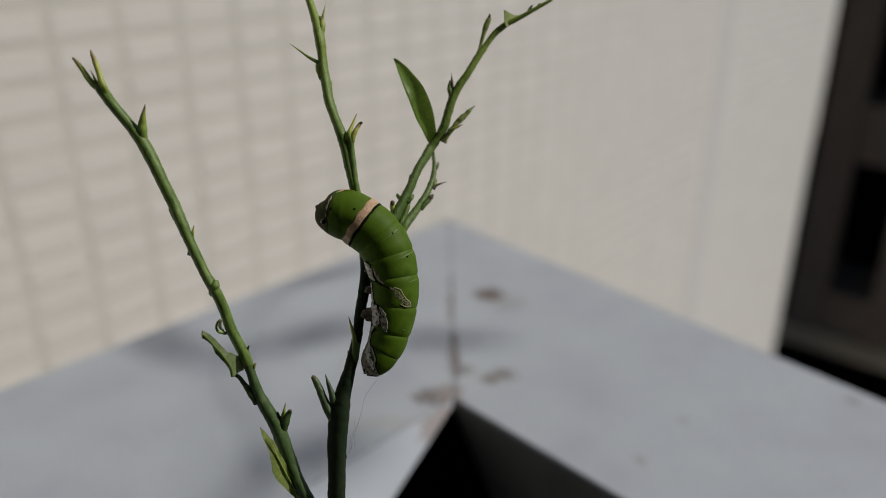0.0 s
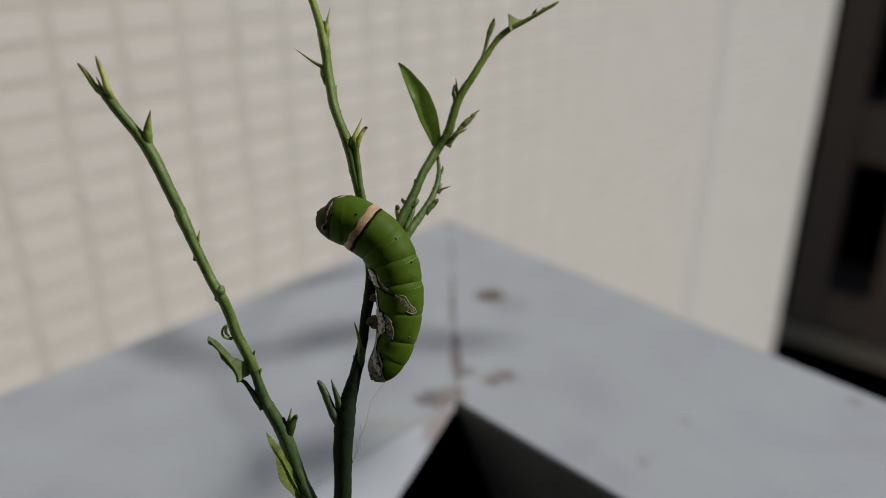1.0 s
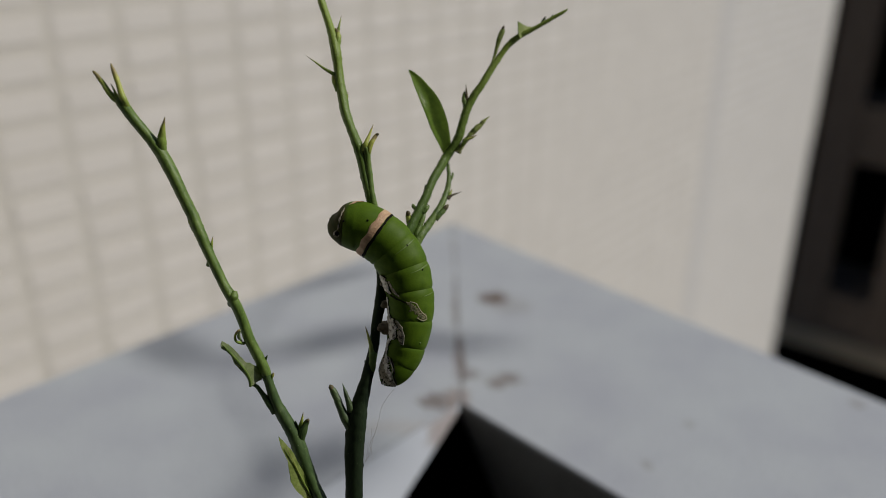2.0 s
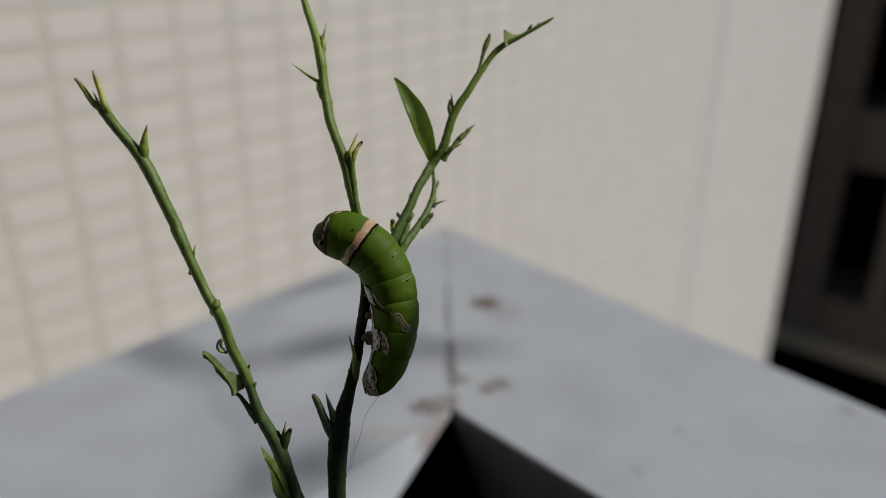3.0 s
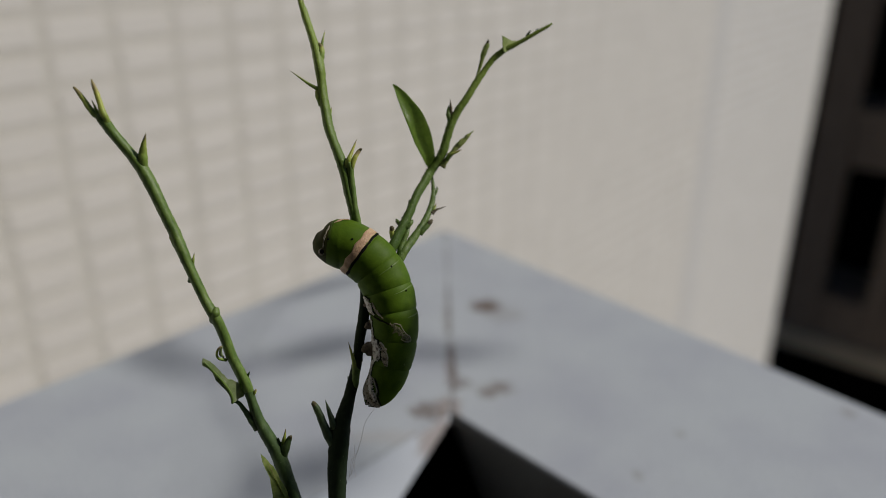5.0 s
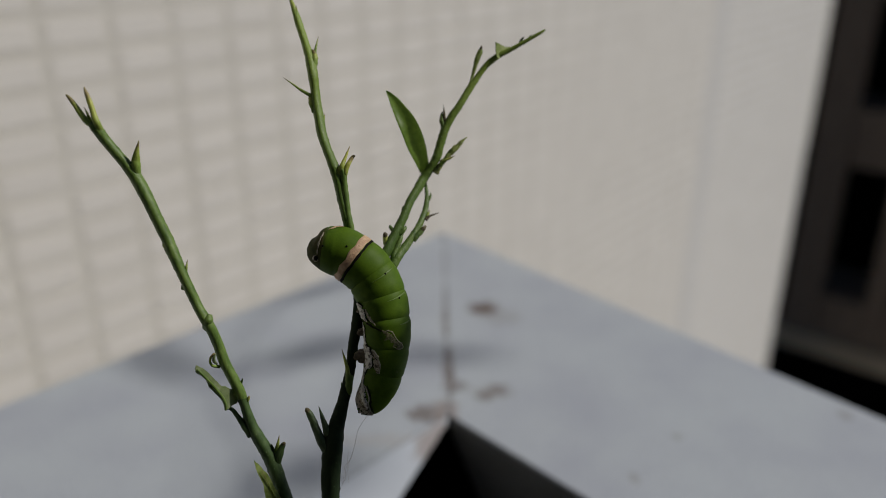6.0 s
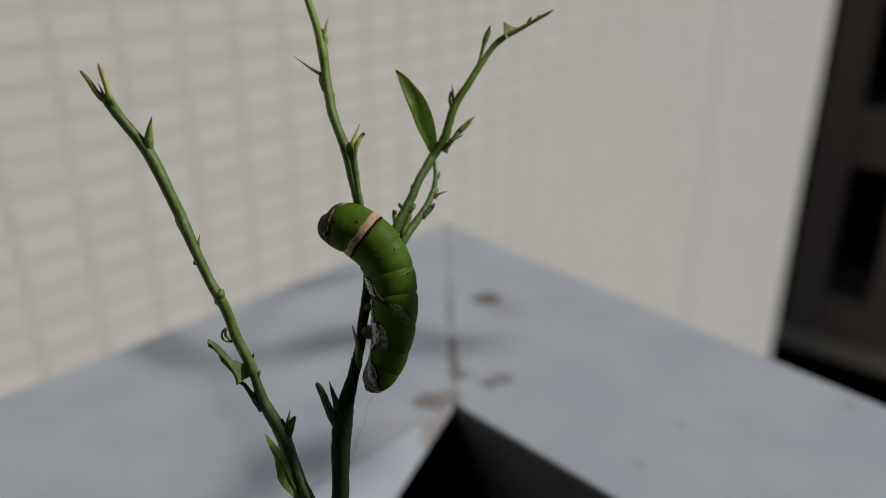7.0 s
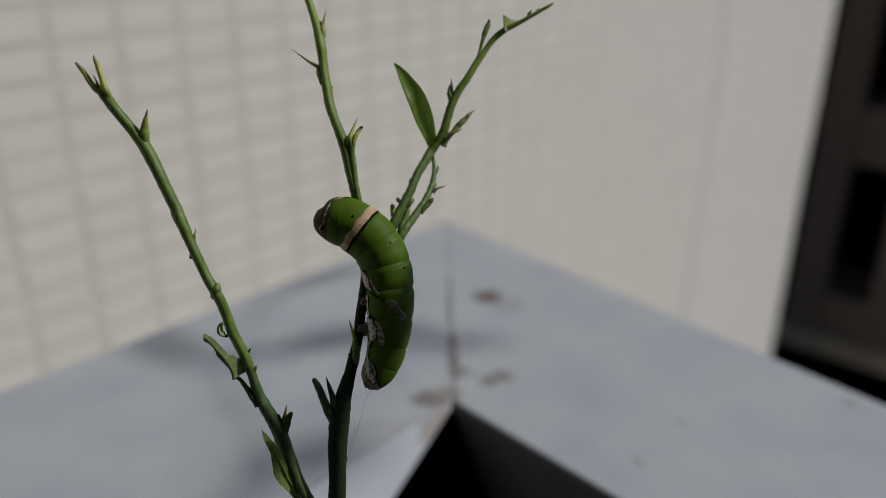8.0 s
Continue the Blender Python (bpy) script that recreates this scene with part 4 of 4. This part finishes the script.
def segment(name, s0, s1, mat, swell=0.036, over=0.22, label=""):
    mid = spine((s0 + s1) / 2)
    origin = Vector((mid[0], 0, mid[1]))
    bm = bmesh.new()
    rings = []
    steps, sides = 26, 36
    for i in range(steps + 1):
        u = i / steps
        s = s0 - over + (s1 - s0 + 2 * over) * u
        x, z, r = spine(s)
        way, side = spine_frame(s)
        e = abs((s - (s0 + s1) / 2) / ((s1 - s0) / 2))
        f = 1 + swell * (0.4 - min(e, 1.0) ** 5) - (0.22 * max(0.0, e - 1.0) if 0.3 < s < LAST - 0.3 else 0.0)
        ring = []
        for k in range(sides):
            a = 2 * math.pi * k / sides
            n = noise.noise(Vector((x * 0.5, a * 1.2, z * 0.5))) * 0.018
            wrinkle = 0.003 * math.sin(s * 9 + 1.5 * math.sin(a))
            rr = r * max(f, 0.4) * (1 + n + wrinkle)
            p = Vector((x, 0, z)) + side * rr * math.cos(a) + Vector((0, 1, 0)) * rr * 0.96 * math.sin(a)
            ring.append(bm.verts.new((p - origin) * 0.001))
        rings.append(ring)
    for a, b in zip(rings, rings[1:]):
        for k in range(sides):
            bm.faces.new((a[k], a[(k + 1) % sides], b[(k + 1) % sides], b[k]))
    bm.faces.new(rings[0])
    bm.faces.new(rings[-1])
    ob = part(name, bm, mat, cat, label, at=Matrix.Translation(origin * 0.001))
    SEGMENTS.append((ob, s0, s1, origin))
    return ob


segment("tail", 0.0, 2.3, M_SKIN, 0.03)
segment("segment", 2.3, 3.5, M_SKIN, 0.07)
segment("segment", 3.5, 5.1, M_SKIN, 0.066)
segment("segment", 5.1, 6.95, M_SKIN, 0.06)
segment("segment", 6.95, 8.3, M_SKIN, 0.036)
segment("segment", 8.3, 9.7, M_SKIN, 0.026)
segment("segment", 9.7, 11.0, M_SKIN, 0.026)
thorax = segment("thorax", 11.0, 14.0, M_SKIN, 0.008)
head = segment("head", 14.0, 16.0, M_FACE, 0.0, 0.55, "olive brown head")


def nearest(x, z):
    d = np.hypot(BODY[:, 0] - x, BODY[:, 1] - z)
    return int(d.argmin()) / DENSE


def owner(s):
    return min(SEGMENTS, key=lambda g: 0 if g[1] <= s <= g[2] else min(abs(s - g[1]), abs(s - g[2])))


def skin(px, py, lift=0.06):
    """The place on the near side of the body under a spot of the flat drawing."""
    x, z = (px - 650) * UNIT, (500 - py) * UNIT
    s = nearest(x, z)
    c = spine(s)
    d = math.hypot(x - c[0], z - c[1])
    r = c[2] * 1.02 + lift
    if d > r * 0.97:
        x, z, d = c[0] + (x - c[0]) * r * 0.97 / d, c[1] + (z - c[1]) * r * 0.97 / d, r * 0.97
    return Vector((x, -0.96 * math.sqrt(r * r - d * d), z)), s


def marking(name, rows, mat, lift=0.06, ragged=0.3, label="", across=4, rim=0.0):
    """A coloured patch of skin along rows of (x, y, half width), with a dark rim that wide."""
    if rim:
        marking("dark_rim", [(x, y, w + rim) for x, y, w in rows], M_RIM, lift - 0.035, ragged)
    q = spline(rows, 8)
    place, s_mid = skin(float(q[len(q) // 2][0]), float(q[len(q) // 2][1]))
    seg = owner(s_mid)
    bm = bmesh.new()
    grid = []
    for i, row in enumerate(q):
        x, y, w = (float(c) for c in row)
        d = q[min(i + 1, len(q) - 1)][:2] - q[max(i - 1, 0)][:2]
        d = d / max(np.hypot(*d), 1e-6)
        ring = []
        for k in range(-across, across + 1):
            ww = w * (1 + ragged * noise.noise(Vector((x * 0.3, y * 0.3, 3.0 * (k > 0)))) * 2)
            sx, sy = float(x - d[1] * ww * k / across), float(y + d[0] * ww * k / across)
            edge = 1 - abs(k / across) ** 4
            ring.append(bm.verts.new((skin(sx, sy, -0.1 + (lift + 0.1) * edge)[0] - seg[3]) * 0.001))
        grid.append(ring)
    for a, b in zip(grid, grid[1:]):
        for k in range(2 * across):
            bm.faces.new((a[k], a[k + 1], b[k + 1], b[k]))
    return part(name, bm, mat, seg[0], label)


def ring_band(name, s0, s1, grow, mat, seg_ob, origin, label=""):
    bm = bmesh.new()
    rings = []
    for i in range(9):
        u = i / 8
        s = s0 + (s1 - s0) * u
        x, z, r = spine(s)
        way, side = spine_frame(s)
        ring = []
        for k in range(40):
            a = 2 * math.pi * k / 40
            wob = 0.10 * noise.noise(Vector((a * 3, u * 2, 1)))
            x, z, r = spine(s + wob)
            rr = r * (1 + grow * (1 - (2 * u - 1) ** 4)) + (0.02 if 0 < i < 8 else -0.25)
            p = Vector((x, 0, z)) + side * rr * math.cos(a) + Vector((0, 1, 0)) * rr * 0.97 * math.sin(a)
            ring.append(bm.verts.new((p - origin) * 0.001))
        rings.append(ring)
    for a, b in zip(rings, rings[1:]):
        for k in range(40):
            bm.faces.new((a[k], a[(k + 1) % 40], b[(k + 1) % 40], b[k]))
    return part(name, bm, mat, seg_ob, label)


th_org = [g for g in SEGMENTS if g[0] == thorax][0][3]
ring_band("band", 11.02, 11.58, 0.022, M_CREAM, thorax, th_org, "cream and tan band across the thorax")
ring_band("dark_line", 10.88, 11.05, 0.016, M_BLACK, thorax, th_org, "black line below the cream band")


def bead(name, px, py, r, mat, squash=0.5, label="", lift=0.0):
    p, s = skin(px, py, lift)
    seg = owner(s)
    bm = bmesh.new()
    bmesh.ops.create_uvsphere(bm, u_segments=12, v_segments=8, radius=r * UNIT * 0.001)
    bmesh.ops.scale(bm, vec=(1, squash, 1), verts=bm.verts)
    bmesh.ops.translate(bm, verts=bm.verts, vec=(p - seg[3]) * 0.001)
    return part(name, bm, mat, seg[0], label)


bead("eyespot_ring", 577.5, 394, 6.2, M_MOTTLE, 0.4)
bead("eyespot", 578, 393.5, 4.0, M_BLACK, 0.8, lift=0.08)
marking("pale_squiggle", [(591, 348, 0.7), (588, 355, 1.9), (585.5, 361, 1.0), (583, 369, 1.9), (582, 376, 1.0), (581, 384, 1.5), (580, 388, 0.7)], M_MOTTLE, 0.07, 0.5)
marking("pale_squiggle", [(598, 343, 0.6), (606, 339, 1.8), (614, 337, 1.2), (624, 336, 0.8)], M_CREAM, 0.05, 0.4)
for x, y in ((697, 414), (722, 454), (590, 372), (632, 372)):
    bead("spiracle", x, y, 1.9, M_BLACK, 0.4)
bead("pale_dot", 715, 582, 2.2, M_FOLD, 0.4)
head_org = SEGMENTS[-1][3]
horn = sprig("horn", [(x - head_org.x, -0.2, z - head_org.z, r) for x, z, r in ((-9.5, 15.3, 1.5), (-10.1, 15.65, 0.95), (-10.5, 15.9, 0.55), (-10.8, 16.1, 0.1))], head, M_FACE)
marking("fold_line", [(676, 430, 0.5), (690, 420, 1.3), (703, 409, 1.5), (709, 403, 0.5)], M_FOLD, 0.03, 0.1)
marking("fold_line", [(702, 460, 0.5), (716, 455, 1.3), (727, 448, 1.6), (732, 443, 0.5)], M_FOLD, 0.03, 0.1)
marking("fold_line", [(724, 499, 0.5), (734, 496, 1.3), (740, 492, 0.5)], M_FOLD, 0.03, 0.1)
marking("dark_stalk", [(664, 496, 1.2), (676, 502, 2.2), (688, 507, 1.8), (698, 511, 1.0)], M_RIM, 0.05, 0.4)
marking("side_mark", [(693, 508, 2.5), (700, 513, 6), (708, 522, 8.5), (716, 531, 8), (722, 537, 6), (726, 541, 2)], M_SIDE, 0.06, 0.7, "mottled brown and cream slanting mark", rim=0.3)
marking("pale_rim", [(700, 507, 0.6), (710, 511, 1.3), (715, 519, 1.2), (720, 527, 1.3), (727, 534, 1.2), (727, 540, 1.3), (720, 541, 1.1), (711, 536, 0.8)], M_EDGE, 0.09, 0.5)
marking("belly_mark", [(647, 464, 3), (652, 472, 6), (656, 481, 7), (660, 490, 5.5), (666, 496, 2.5)], M_PALE, 0.26, 0.35, "whitish blotch on the flank", rim=0.7)
marking("belly_mark", [(663, 474, 1.5), (667, 483, 2.8), (673, 493, 2.4), (682, 502, 0.8)], M_MOTTLE, 0.07, 0.5)
marking("belly_mark", [(659, 500, 2.2), (659, 510, 2.8), (660, 520, 3.2), (661, 530, 3.2), (662, 538, 4)], M_PALE, 0.2, 0.35, rim=0.6)
marking("belly_mark", [(660, 534, 5), (663, 543, 8.5), (666, 555, 10), (667, 566, 10), (666, 575, 6)], M_PALE, 0.34, 0.3, "large whitish blotch on the flank", rim=0.7)
marking("belly_mark", [(673, 543, 2.5), (679, 553, 6), (681, 564, 7.5), (682, 575, 6.5), (685, 583, 2)], M_MOTTLE, 0.09, 0.4)
marking("pale_rim", [(674, 541, 0.8), (682, 550, 1.3), (686, 561, 1.2), (688, 572, 1.3), (686, 584, 1.0)], M_WHITE, 0.11, 0.5)
marking("belly_mark", [(663, 576, 4), (658, 583, 4), (655.5, 593, 3.6), (654.5, 603, 3.6), (655, 611, 4.5)], M_PALE, 0.24, 0.3, rim=0.8)
marking("belly_mark", [(655, 608, 5), (651, 618, 9), (648, 632, 13), (653, 648, 14), (663, 660, 8), (670, 667, 2)], M_MOTTLE, 0.2, 0.3, "whitish grey rear shield", rim=0.7)
marking("belly_mark", [(654, 610, 4), (653, 620, 6.5), (655, 632, 6), (660, 645, 3.5), (664, 655, 2)], M_PALE, 0.26, 0.45)
marking("pale_rim", [(659, 611, 0.9), (663, 622, 1.4), (666, 632, 1.6), (664, 642, 1.4), (667, 652, 1.4), (671, 663, 1.2)], M_WHITE, 0.12, 0.5)
marking("dark_rim", [(662, 610, 0.8), (667, 624, 1.4), (669, 636, 1.2), (668, 645, 1.5), (673, 660, 1.0)], M_BLACK, 0.09, 0.5)
for x, y, w in ((654, 468, 1.5), (658, 477, 1.3), (653, 482, 1.2), (662, 487, 1.6), (663, 549, 1.2), (669, 555, 1.6), (660, 560, 1.1), (671, 567, 1.5), (665, 571, 1.2), (676, 551, 1.6), (681, 558, 1.7), (676, 573, 1.5),
                (650, 614, 1.4), (656, 624, 1.5), (648, 626, 1.8), (659, 634, 1.6), (645, 638, 2.0), (654, 640, 1.7), (650, 650, 2.0), (660, 652, 1.6), (658, 660, 1.6)):
    marking("fleck", [(x - w, y - w * 1.4, 0.4), (x, y, w), (x + w * 0.8, y + w * 1.6, 0.4)], M_BLACK, 0.13, 0.6)


def proleg(px, py, reach, r, y, s):
    """A stubby foot that reaches from the belly to the stem."""
    seg = owner(s)
    x, z = (px - 650) * UNIT - seg[3].x, (500 - py) * UNIT - seg[3].z
    w = reach * UNIT
    rows = [(x + w, y, z + 0.15, r * UNIT * 1.15), (x + w * 0.45, y, z + 0.05, r * UNIT * 1.12), (x + w * 0.1, y, z, r * UNIT * 1.08), (x - w * 0.2, y, z - 0.05, r * UNIT * 0.98), (x - w * 0.42, y, z - 0.05, r * UNIT * 0.7), (x - w * 0.52, y, z, r * UNIT * 0.15)]
    return part("proleg", tube(rows, 14, 4, 0.06, seed=px), M_PROLEG, seg[0])


for px, py, reach, r, s in ((651, 478, 9, 5, 7.3), (652, 513, 10, 6.5, 6.0), (647, 555, 14, 7.5, 4.9), (653, 561, 10, 7, 4.5), (647, 637, 9, 7.5, 1.4)):
    proleg(px, py, reach, r, -1.3, s)
    proleg(px + 3, py - 2, reach, r, 1.3, s)

for rows in ([(-13.6, 140.6, 115.4, 0.008), (-15.1, 139.8, 113.7, 0.008), (-16.3, 139.0, 111.8, 0.008), (-16.8, 138.1, 109.7, 0.008), (-17.2, 137.5, 108.3, 0.008), (-17.8, 136.8, 106.4, 0.008), (-19.0, 136.2, 105.0, 0.008), (-19.2, 135.6, 103.7, 0.008), (-19.5, 134.7, 101.6, 0.008)],
             [(-17.2, 137.5, 108.3, 0.008), (-18.1, 136.4, 105.7, 0.008), (-18.4, 135.7, 104.0, 0.008), (-18.2, 134.7, 101.6, 0.008)],
             [(-18.3, 137.2, 108.0, 0.008), (-18.5, 136.2, 105.6, 0.008), (-18.7, 135.2, 103.3, 0.008), (-19.7, 134.4, 101.4, 0.008)],
             [(-17.6, 137.0, 106.7, 0.008), (-18.8, 136.1, 104.5, 0.008), (-19.0, 135.0, 102.1, 0.008)]):
    part("silk_thread", tube(rows, 5, 8), M_SILK, plant, "loose fine silk thread")

# tiles, the nearest as pieces, the rest joined
near, far = [], []
for i in range(int(W_LEN0 / TW) + 1, int(W_LEN1 / TW)):
    for j in range(int(0.4 / TH_), int((W_TOP - 0.05) / TH_)):
        s, z = i * TW + TW / 2 - 0.025, j * TH_ + 0.020
        if 2.36 < s < 2.47 or s > W_LEN1 - 0.03:
            continue
        (near if -0.25 < s < 1.05 and TOP - 0.62 < z < TOP + 0.16 else far).append((s, z))
GAP_S, GAP_Z = 0.0152, 0.0146
bm = block((TW - GAP_S, 0.005, TH_ - GAP_Z), (0, 0, 0), 0.0012)
base_mesh = bpy.data.meshes.new("tile")
bm.to_mesh(base_mesh)
bm.free()
base_mesh.materials.append(M_TILE)
for s, z in near:
    ob = new("tile", base_mesh)
    ob.parent = wall
    ob.matrix_basis = pose(s + random.uniform(-0.0008, 0.0008), 0.0035 + random.uniform(-0.0003, 0.0003), z + random.uniform(-0.0008, 0.0008), random.uniform(-0.4, 0.4), random.uniform(-0.3, 0.3), random.uniform(-0.3, 0.3))
hx, hz = (TW - GAP_S) / 2, (TH_ - GAP_Z) / 2


def tile_field(spots, mat, label):
    verts, faces = [], []
    for s, z in spots:
        k = len(verts)
        verts += [(s + a * hx, b, z + c * hz) for b in (0.001, 0.006) for a, c in ((-1, -1), (1, -1), (1, 1), (-1, 1))]
        faces += [(k, k + 1, k + 2, k + 3), (k + 1, k, k + 4, k + 5), (k + 2, k + 1, k + 5, k + 6), (k + 3, k + 2, k + 6, k + 7), (k, k + 3, k + 7, k + 4)]
    me = bpy.data.meshes.new("tile_field")
    me.from_pydata(verts, [], faces)
    me.materials.append(mat)
    field = new("tile_field", me)
    field.parent = wall
    tagged(field, label, kind="stuff")


tile_field([p for p in far if p[0] < 2.35], M_TILE, "the farther beige tiles of the wall")
tile_field([p for p in far if p[0] >= 2.35], M_TILE_GREY, "paler grey tiles toward the wall's end")
part("sealing_strip", block((0.11, 0.006, W_TOP), (2.405, 0.003, W_TOP / 2), 0.001), M_BAND, wall, "grey vertical sealing strip", smooth=False)


def motions():
    """The crawl of the body, stretch by stretch."""
    for ob, s0, s1, origin in SEGMENTS:
        a, b = spine(s0), spine(s1)
        rest = math.atan2(b[1] - a[1], b[0] - a[0])
        rows = []
        for i, t in enumerate(CRAWL_T):
            ax, az = shift(s0, i)
            bx, bz = shift(s1, i)
            mx, mz = shift((s0 + s1) / 2, i)
            now = math.atan2(b[1] + bz - a[1] - az, b[0] + bx - a[0] - ax)
            turn = math.degrees((now - rest + math.pi) % (2 * math.pi) - math.pi)
            rows.append((t, pose((origin.x + mx) * 0.001, 0, (origin.z + mz) * 0.001, 0, -turn, 0)))
        walk(ob, rows)
    # the horn is drawn back into the head, in millimetres
    walk(horn, [(t, pose(0.00085 * d, 0, -0.00052 * d)) for t, d in (
        (0, 0), (0.5, 0.1), (1.5, 0.2), (3.0, 0.8), (3.5, 0.95), (4.5, 0.8), (6.0, 0.45), (6.5, 0.35), (7.0, 0.5), (8.0, 1.0))])
    # the two leaves in the wind, turned to move the shade: seconds, degrees
    tilt_axis = Vector((-35, 58, 0)).normalized()
    walk(bobbing_leaf, [(t, Matrix.Translation(BOB_AT * 0.001) @ Matrix.Rotation(radians(a), 4, tilt_axis)) for t, a in (
        (0, 0), (0.3, 20), (0.6, 14), (1.0, 13), (1.5, 15), (2.2, 15), (3.0, 16), (3.5, -6), (4.0, 2), (4.5, 10), (5.2, 14), (6.0, 10), (6.5, 12), (7.2, 26), (8.0, 28))])
    walk(fanning_leaf, [(t, Matrix.Translation(FAN_AT * 0.001) @ Matrix.Rotation(radians(a), 4, "Z")) for t, a in (
        (0, 44), (0.5, 48), (1.5, 42), (3.0, 8), (3.5, 2), (4.5, 5), (6.0, 6), (7.0, 0), (8.0, -3))])


motions()
